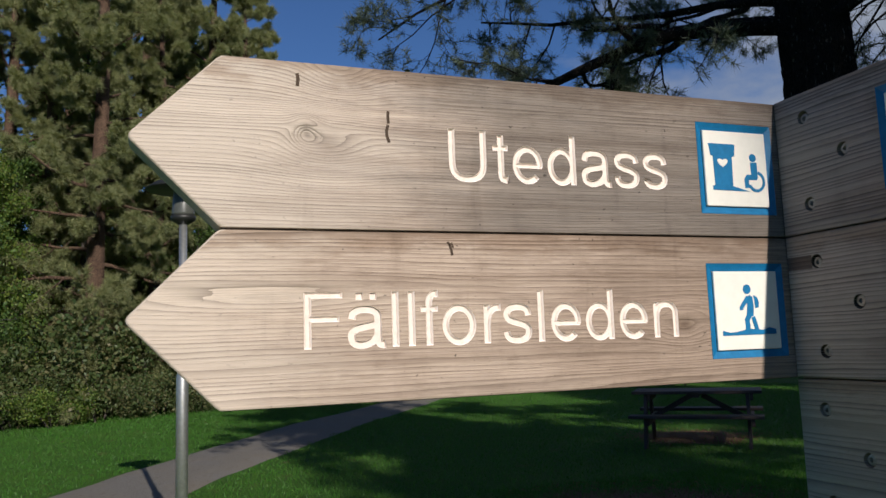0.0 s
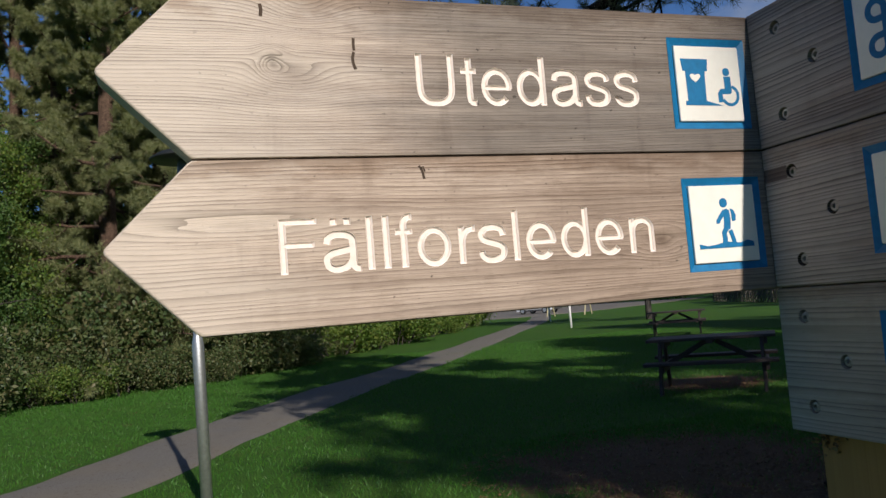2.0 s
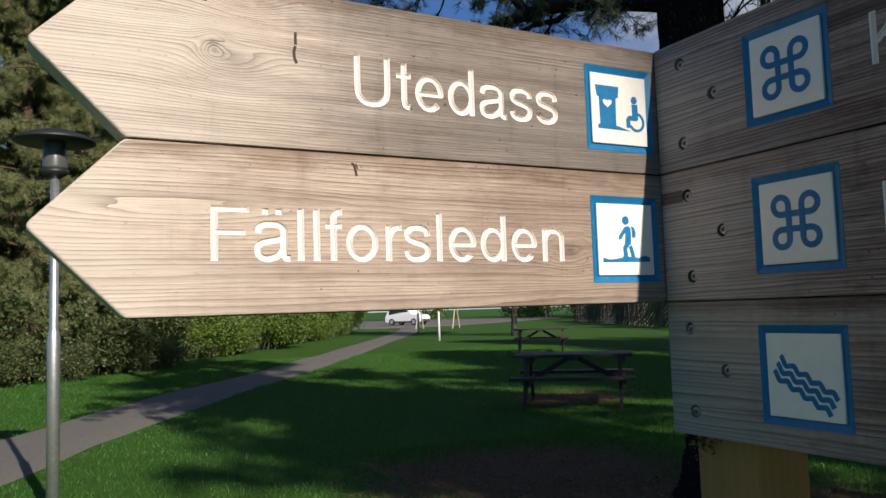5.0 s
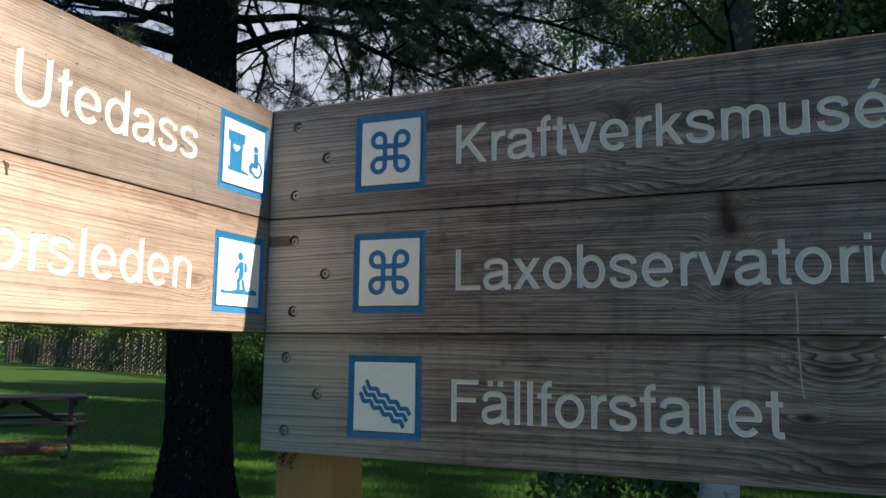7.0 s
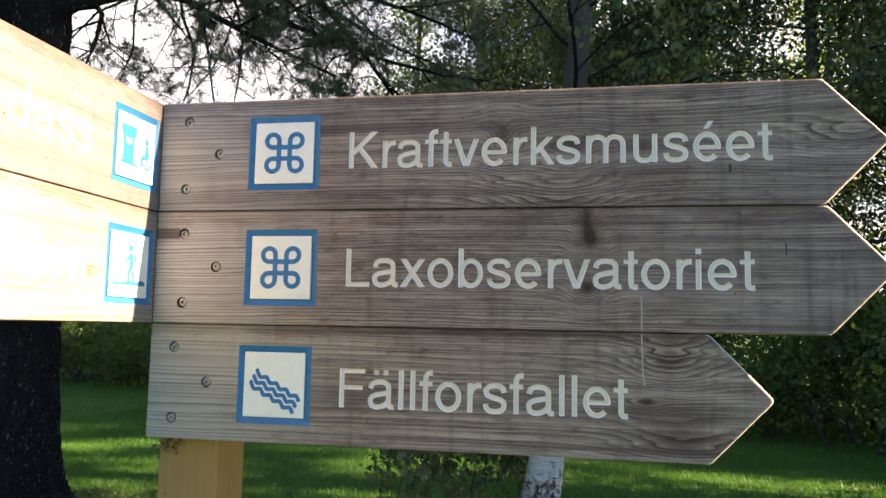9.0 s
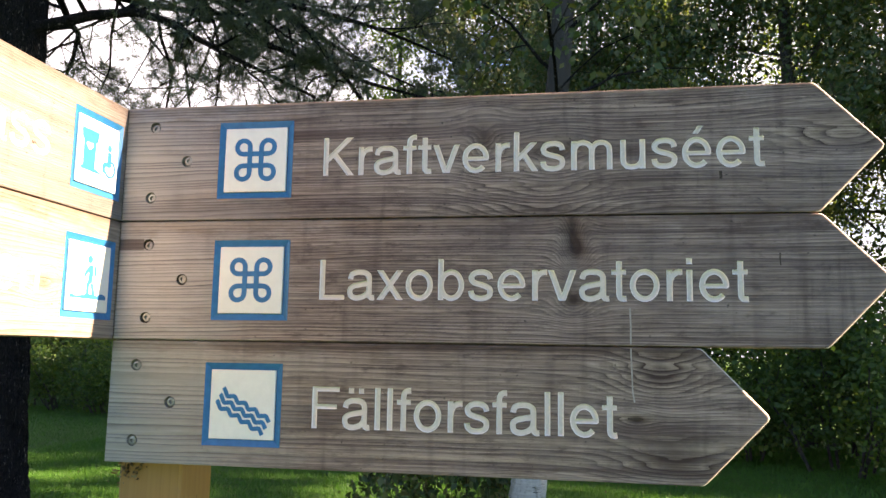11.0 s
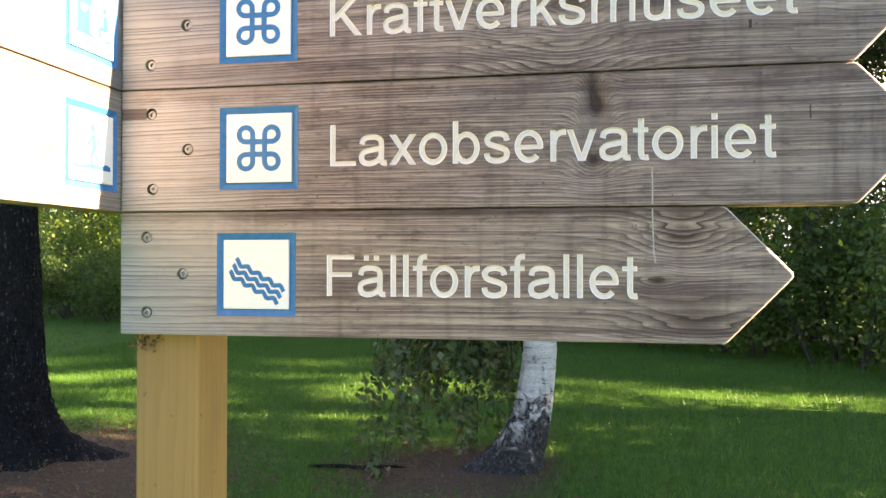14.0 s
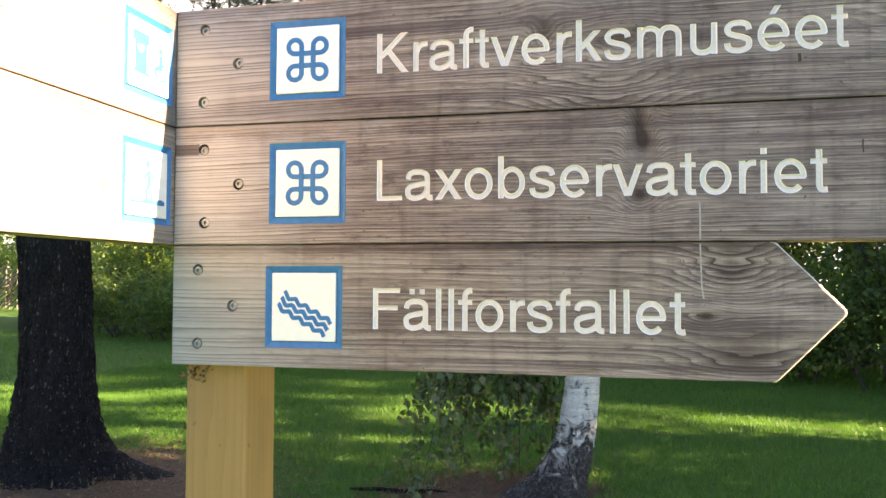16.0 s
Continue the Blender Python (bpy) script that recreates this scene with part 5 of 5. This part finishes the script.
# the birch with hanging twigs
HANG = [(14, 1.5, 0.10, -0.75, 4), (8, 0.25, 0.2, -0.3, 3)]
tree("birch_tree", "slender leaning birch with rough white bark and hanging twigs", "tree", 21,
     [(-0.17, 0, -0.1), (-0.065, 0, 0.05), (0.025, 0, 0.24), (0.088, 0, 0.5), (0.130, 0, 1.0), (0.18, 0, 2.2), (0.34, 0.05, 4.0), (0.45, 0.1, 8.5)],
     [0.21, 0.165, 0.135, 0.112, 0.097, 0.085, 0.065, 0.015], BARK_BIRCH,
     [(0.64, 178, -14, 1.15, HANG), (0.657, 195, -8, 0.95, HANG), (0.631, 165, -20, 0.8, HANG), (0.674, 10, -10, 0.5, HANG)] + ring_limbs(8, 14, 0.743, 0.97, 1.9, 0.6, 35, 55),
     [(6, 0.5, 0.2, -0.25, 4), (4, 0.6, 0.2, -0.35, 3)],
     {"kind": "leaf", "k": 2, "size": 0.056, "spread": 0.03, "mat": LEAF_BIRCH, "pull": -0.03, "limb": 0.2, "low": 0.1, "hang": 0.7}, (*BIRCH_AT, 0.0), "", 64, BARK_PINE, [(205, 0.10, 0.10), (300, 0.05, 0.1), (345, 0.07, 0.08), (90, 0.06, 0.1)], 0.007)


def pine_far(seed, name, label, at, h, lo, bark_mat=BARK_RED, dens=1.0, mat=NEEDLE_FAR, kk=10, size=0.24):
    return tree(name, label, "tree", seed, [(0, 0, -0.7), (0.1, 0, h * 0.3), (-0.1, 0.1, h * 0.65), (0, 0, h)], [0.26, 0.21, 0.15, 0.03], bark_mat,
                ring_limbs(seed, int(34 * dens), lo, 0.98, h * 0.2, h * 0.06, -8, 35),
                [(7, 0.42, 0.2, 0.02, 4), (6, 0.45, 0.25, 0.05, 3)],
                {"kind": "needle", "k": kk, "size": size, "width": 0.42 / kk ** 0.9 * 0.8, "mat": mat, "limb": 0.28}, at, "pines at the wood's edge")


def broadleaf(seed, name, label, at, h, lo, mat, bark_mat=BARK_GREY, size=0.085, k=3, spread=0.22, n=24, w=0.24):
    return tree(name, label, "tree", seed, [(0, 0, -0.1), (0.08, 0.05, h * 0.3), (-0.05, 0.1, h * 0.6), (0.05, 0, h)], [0.13, 0.11, 0.08, 0.02], bark_mat,
                ring_limbs(seed, n, lo, 0.98, h * w, h * 0.08, 10, 55),
                [(6, 0.45, 0.2, 0.0, 4), (5, 0.5, 0.25, -0.04, 3)],
                {"kind": "leaf", "k": k, "size": size, "spread": spread, "mat": mat, "limb": 0.3, "hang": 0.3}, at, "broadleaf trees at the wood's edge")


def place(ob, rows):
    """Moves a thing to the first row and copies it to the rest: x, y, turn, scale."""
    x, y, rz, s = rows[0]
    rise = ob.location.z
    ob.matrix_world = pose(x, y, rise, 0, 0, rz) @ Matrix.Scale(s, 4)
    for x, y, rz, s in rows[1:]:
        c = copy_thing(ob, pose(x, y, 0, 0, 0, rz))
        c.scale = (s, s, s)


# far pines and leafy trees left of the path
pa = pine_far(31, "pine_tree", "tall pine with reddish bark and olive crown behind shrubs", (0, 0, 0), 15, 0.10, dens=1.5, kk=30, size=0.20)
place(pa, [(-21.0, -2.4, 0, 1.0), (-24.0, 0.8, 140, 1.0), (-25.5, -5.2, 250, 1.05), (-29.0, 2.2, 60, 1.0), (-27.0, -9.0, 200, 1.1), (-33, 6.5, 20, 0.9), (-22.5, -0.9, 300, 0.8), (-23.0, -3.8, 30, 0.9), (-26.5, -1.2, 100, 1.1), (-31, -4, 170, 1.15), (-31, -0.5, 220, 1.1), (-36, 3, 280, 1.1), (-38, 9.5, 10, 1.0), (-45, 14.5, 120, 1.0), (-23.5, -7.2, 190, 0.85)])
pb2 = broadleaf(41, "broadleaf_tree", "dark green leafy tree among pines", (0, 0, 0), 9, 0.08, LEAF_DARK, size=0.11, k=3, spread=0.25)
place(pb2, [(-20.0, -6.0, 0, 1.0), (-18.6, -5.0, 70, 0.7), (-21.8, -4.4, 130, 0.75), (-23.5, 0.2, 50, 0.7), (-36, 9.0, 80, 1.0), (-48, 13.5, 200, 1.1), (-60, 17.5, 300, 1.2), (-24, -3, 20, 1.3), (-26, -7, 80, 1.4), (-22.5, -8.5, 140, 1.2), (-28, 0.2, 200, 1.4), (-30, 4.5, 260, 1.3), (-28, -12, 320, 1.5), (-33, -3, 50, 1.6), (-38, 6, 110, 1.5)])

# the wood beyond the lawn: birches and aspens with light between the leaves
wa = broadleaf(51, "broadleaf_tree", "birch in the wood with loose light crown", (0, 0, 0), 12, 0.2, LEAF_BIRCH, size=0.095, k=9, spread=0.32, n=30)
place(wa, [(1.2, 13.5, 0, 1.0), (4.4, 12.2, 70, 1.05), (-2.2, 19.0, 150, 1.1), (6.8, 14.8, 220, 1.0), (-6.5, 21.0, 290, 0.62), (3.0, 20.8, 20, 1.2), (-10.5, 20.5, 100, 0.5), (9.8, 13.0, 180, 1.0), (-14.0, 22.0, 40, 0.5), (-0.2, 19.0, 330, 1.2), (-32.5, 21.1, 60, 1.2)])
wb = broadleaf(61, "broadleaf_tree", "aspen in the wood with yellowing leaves", (0, 0, 0), 11, 0.15, LEAF_LIGHT, size=0.09, k=5, spread=0.30, n=24, w=0.2)
place(wb, [(2.9, 14.9, 0, 1.0), (-4.0, 19.5, 90, 1.1), (5.6, 17.5, 200, 1.1), (-8.5, 22.0, 300, 0.6), (-13.0, 24.0, 40, 0.55), (7.6, 12.2, 130, 0.95)])


def shrub(seed, label, mat, r, h, count, size, stems=9):
    rng = np.random.default_rng(seed)
    S = thing("shrub", label, "shrub", group="shrubs along the wood's edge")
    tips = []
    for i in range(stems):
        B = Build()
        a = rng.uniform(0, 2 * math.pi)
        line = wander(rng, (0.25 * r * math.cos(a), 0.25 * r * math.sin(a), -0.05), (0.5 * math.cos(a), 0.5 * math.sin(a), 0.9), h * rng.uniform(0.8, 1.2), 6, 0.14, 0.0)
        B.tube(line, [0.022 * (1 - 0.8 * q / 6) for q in range(7)], 5, cap=False)
        branch_out(B, rng, line, 0.016, 0, tips, [(6, 0.5, 0.2, 0.02, 3), (4, 0.5, 0.2, 0.0, 3)])
        part("stem", B, BARK_GREY, S, "", True)
    P = np.array([t[0] for t in tips])
    P = P[P[:, 2] > 0.02]
    P = P[rng.integers(0, len(P), count)] + rng.normal(size=(count, 3)) * np.array([0.16, 0.16, 0.12])
    P[:, 2] = np.abs(P[:, 2])
    part("foliage", leaf_mesh("foliage", P, size, rng, mat, 0.6), None, S, "dense leaves")
    return S


sa = shrub(71, "dense dark green shrub at the lawn's edge", LEAF_DARK, 1.4, 1.5, 5200, 0.085)
place(sa, [(4.0, 9.4, 0, 1.0), (5.2, 8.3, 60, 0.95), (3.1, 10.6, 120, 1.0), (1.9, 11.2, 200, 0.8), (6.0, 10.4, 250, 1.2), (4.9, 11.2, 310, 1.3), (0.6, 12.0, 10, 0.7),
           (-10.6, 15.2, 80, 1.0), (-9.2, 14.6, 140, 0.9), (-7.9, 14.2, 210, 0.8), (-12.4, 16.4, 280, 1.1), (5.9, 7.2, 20, 0.9), (-18, 30.5, 30, 1.6), (-24, 34, 90, 1.8), (-30, 37.5, 150, 1.9), (-36, 41, 210, 2.0), (-43, 45, 270, 2.1), (-50, 49, 330, 2.2), (-58, 53.5, 40, 2.3), (-67, 58.5, 100, 2.5), (-77, 64, 160, 2.6), (-88, 71, 220, 2.8)])
sb = shrub(72, "light green shrub with leaning stems", LEAF_LIGHT, 1.5, 2.0, 6000, 0.08)
place(sb, [(-9.6, 16.8, 0, 1.2), (-7.4, 16.2, 70, 1.0), (-12.0, 18.4, 130, 1.3), (2.6, 12.8, 190, 1.0), (-5.4, 15.6, 240, 0.9), (-3.2, 14.6, 30, 0.8), (-1.0, 13.4, 300, 0.8), (6.6, 12.0, 100, 1.2), (-11.0, 19.4, 20, 1.8), (-8.4, 18.6, 90, 1.7), (-14.5, 20.5, 160, 1.9), (-6.4, 17.8, 60, 1.5)])
sc = shrub(73, "olive green low shrub before the pines", SHRUB_OLIVE, 1.4, 1.4, 8000, 0.09)
place(sc, [(-18.2, -3.7, 0, 0.8), (-18.9, -2.3, 60, 1.25), (-19.6, -1.0, 130, 0.7), (-17.4, -5.6, 200, 1.2), (-21.9, 0.6, 260, 1.15), (-20.2, -3.4, 310, 1.6), (-24.5, 2.4, 40, 1.3), (-18.6, -3.0, 100, 0.55), (-20.4, 0.0, 170, 0.6), (-23.0, 2.2, 230, 0.65), (-21.2, -1.4, 290, 1.4)])
sd = shrub(74, "green leafy shrub beside the path", LEAF_LIGHT, 1.3, 1.4, 6000, 0.09)
place(sd, [(-18.0, -2.9, 20, 0.6), (-27.2, 4.4, 0, 1.3), (-29.2, 6.4, 70, 0.9), (-31.6, 7.9, 120, 1.5), (-32.6, 8.9, 140, 0.8), (-35.8, 10.4, 210, 1.5), (-38.5, 12.4, 300, 0.9), (-41, 13, 280, 1.6), (-45, 15.6, 350, 1.2), (-48, 17, 20, 1.7), (-51, 18.8, 50, 1.1), (-55, 20.4, 90, 1.6)])

# unseen sunny-side pines and leafy trees, added to shade most of the lawn
sun_pine = pine_far(81, "pine_tree", "tall out-of-view pine whose high crown shades the lawn", (0, 0, 0), 20, 0.62, BARK_RED, 1.1, NEEDLE_FAR, 5)
sun_pine.location.z = 0.53
place(sun_pine, [(21.0, 5.5, 337.4, 1.0), (24.0, 13.5, 80, 1.05), (22.5, 13.8, 200, 1.0), (12.5, 6.5, 120, 1.0), (31.0, 12.5, 160, 1.2), (27, 25, 240, 1.15), (35, 14, 10, 1.25), (24, -7.5, 300, 1.0), (40, 27, 50, 1.3)])


shade_tree = broadleaf(85, "broadleaf_tree", "leafy tree added out of view to shade the birch and lawn", (0, 0, 0), 11, 0.25, LEAF_DARK, size=0.145, k=7, spread=0.32, n=27)
place(shade_tree, [(9.8, 4.6, 0, 1.0)])
# unseen stem added between post and sun to shade the post's side
tree("dead_tree", "grey stem added out of view to shade the post", "tree", 91, [(0, 0, -0.1), (0.01, 0.0, 1.5), (0.0, 0.01, 3.0), (0.01, 0.0, 4.0)], [0.24, 0.19, 0.17, 0.15], BARK_GREY,
     [(0.55, 60, 20, 0.5), (0.7, 200, 25, 0.35), (0.82, 100, 15, 0.4)], [(3, 0.4, 0.2, 0.0, 4)],
     {"kind": "needle", "k": 1, "size": 0.05, "width": 0.004, "mat": LITTER, "limb": 0.14, "label": "dry needles"}, (5.1, 0.535, 0))
edge_tree = broadleaf(92, "broadleaf_tree", "sunlit bright green leafy tree before the pines", (0, 0, 0), 6.5, 0.06, LEAF_LIGHT, size=0.085, k=3, spread=0.22, n=18)
place(edge_tree, [(-20.4, -4.7, 0, 0.95)])
far_wood = broadleaf(86, "broadleaf_tree", "tree of the far wood behind the fence", (0, 0, 0), 10, 0.05, LEAF_DARK, size=0.24, k=2, spread=0.4, n=22)
place(far_wood, [(-19, 33, 0, 1.0), (-25, 37, 60, 1.1), (-31, 41, 120, 1.1), (-37, 45, 180, 1.1), (-44, 50, 240, 1.2), (-52, 54, 300, 1.2), (-61, 59, 30, 1.3), (-72, 64, 90, 1.4), (-84, 60, 150, 1.5), (-100, 52, 210, 1.5), (-110, 40, 270, 1.5), (-95, 74, 20, 1.5), (-84, 70, 80, 1.5), (-106, 88, 140, 1.6), (-90, 62, 200, 1.5), (-66, 60, 260, 1.4)])


# ---- grass and litter ----
def blades(name, n, region, length, width, seed, skip_bare=True):
    rng = np.random.default_rng(seed)
    x0, x1, y0, y1 = region
    X, Y = rng.uniform(x0, x1, n), rng.uniform(y0, y1, n)
    keep = np.ones(n, bool)
    for cx, cy, r in BARE:
        d = np.hypot(X - cx, Y - cy) / r
        keep &= rng.uniform(0, 1, n) < np.clip((d - 0.45) * 1.9, 0.03, 1)
    L = np.array([(p.x, p.y) for p in PATH_POINTS])
    for i in range(0, len(L), 2):
        keep &= np.hypot(X - L[i, 0], Y - L[i, 1]) > 0.84
    X, Y = X[keep], Y[keep]
    n = len(X)
    Z = np.array([ground_z(x, y) for x, y in zip(X, Y)]) - 0.005
    for cx, cy, k in ((*PINE_AT, 0.10), (*BIRCH_AT, 0.03)):
        Z += k * np.exp(-((X - cx) ** 2 + (Y - cy) ** 2) / 0.5)
    P = np.stack([X, Y, Z], 1)
    a = rng.uniform(0, 2 * np.pi, n)
    w = np.stack([np.cos(a), np.sin(a), np.zeros(n)], 1) * width * 0.5
    lean = rng.normal(size=(n, 3)) * 0.45
    lean[:, 2] = 1
    lean *= (length * rng.uniform(0.45, 1.2, n))[:, None]
    V = np.stack([P - w, P + w, P + lean], 1).reshape(-1, 3)
    me = flat_mesh(name, V, np.arange(3 * n).reshape(-1, 3), GRASS, 3)
    return me


thing("grass", "short mown green grass blades on the lawn", "grass", kind="stuff", data=blades("grass", 230000, (-6.5, 6.0, 2.2, 12.0), 0.055, 0.006, 1))
thing("grass", "short mown green grass blades farther off", "grass", kind="stuff", data=blades("grass", 260000, (-24.0, -3.5, -4.5, 16.0), 0.045, 0.009, 2))


def litter():
    rng = np.random.default_rng(9)
    P = []
    for (cx, cy, r), n in zip(BARE, (1600, 2200, 1100, 300)):
        a, d = rng.uniform(0, 2 * np.pi, n), r * np.sqrt(rng.uniform(0, 1, n)) * 1.05
        P += [(cx + dd * math.cos(aa), cy + dd * math.sin(aa)) for aa, dd in zip(a, d)]
    P += [(x, y) for x, y in zip(rng.uniform(-6, 5.5, 900), rng.uniform(2.5, 10, 900))]
    Q = np.array([(x, y, ground_z(x, y) + 0.10 * math.exp(-((x - PINE_AT[0]) ** 2 + (y - PINE_AT[1]) ** 2) / 0.5) + 0.010) for x, y in P])
    D = unit(rng, len(Q))
    D[:, 2] *= 0.15
    thing("fallen_leaves", "small brown and yellow fallen leaves on the ground", "leaves", kind="stuff", data=leaf_mesh("fallen_leaves", Q[rng.random(len(Q)) < 0.55], 0.026, rng, LITTER, 0.55, 0.0))
    thing("needle_litter", "brown fallen pine needles on bare soil", "needles", kind="stuff", data=needle_mesh("needle_litter", Q[:5200], D[:5200], 5, 0.06, 0.003, rng, LITTER, 0.35))


litter()


def fallen_branch():
    F = thing("fallen_branch", "thin dark fallen branch lying in the grass", "branch")
    pts = [(-0.98, 3.62), (-0.80, 3.66), (-0.62, 3.65), (-0.47, 3.71), (-0.36, 3.70)]
    part("stick", Build().tube([(x, y, ground_z(x, y) + 0.022) for x, y in pts], [0.010, 0.014, 0.012, 0.009, 0.004], 8), BARK_PINE, F, "", True)
    part("twig", Build().tube([(-0.66, 3.65, 0.02), (-0.60, 3.58, 0.04), (-0.52, 3.54, 0.03)], [0.006, 0.004, 0.002], 6), BARK_PINE, F, "", True)


fallen_branch()
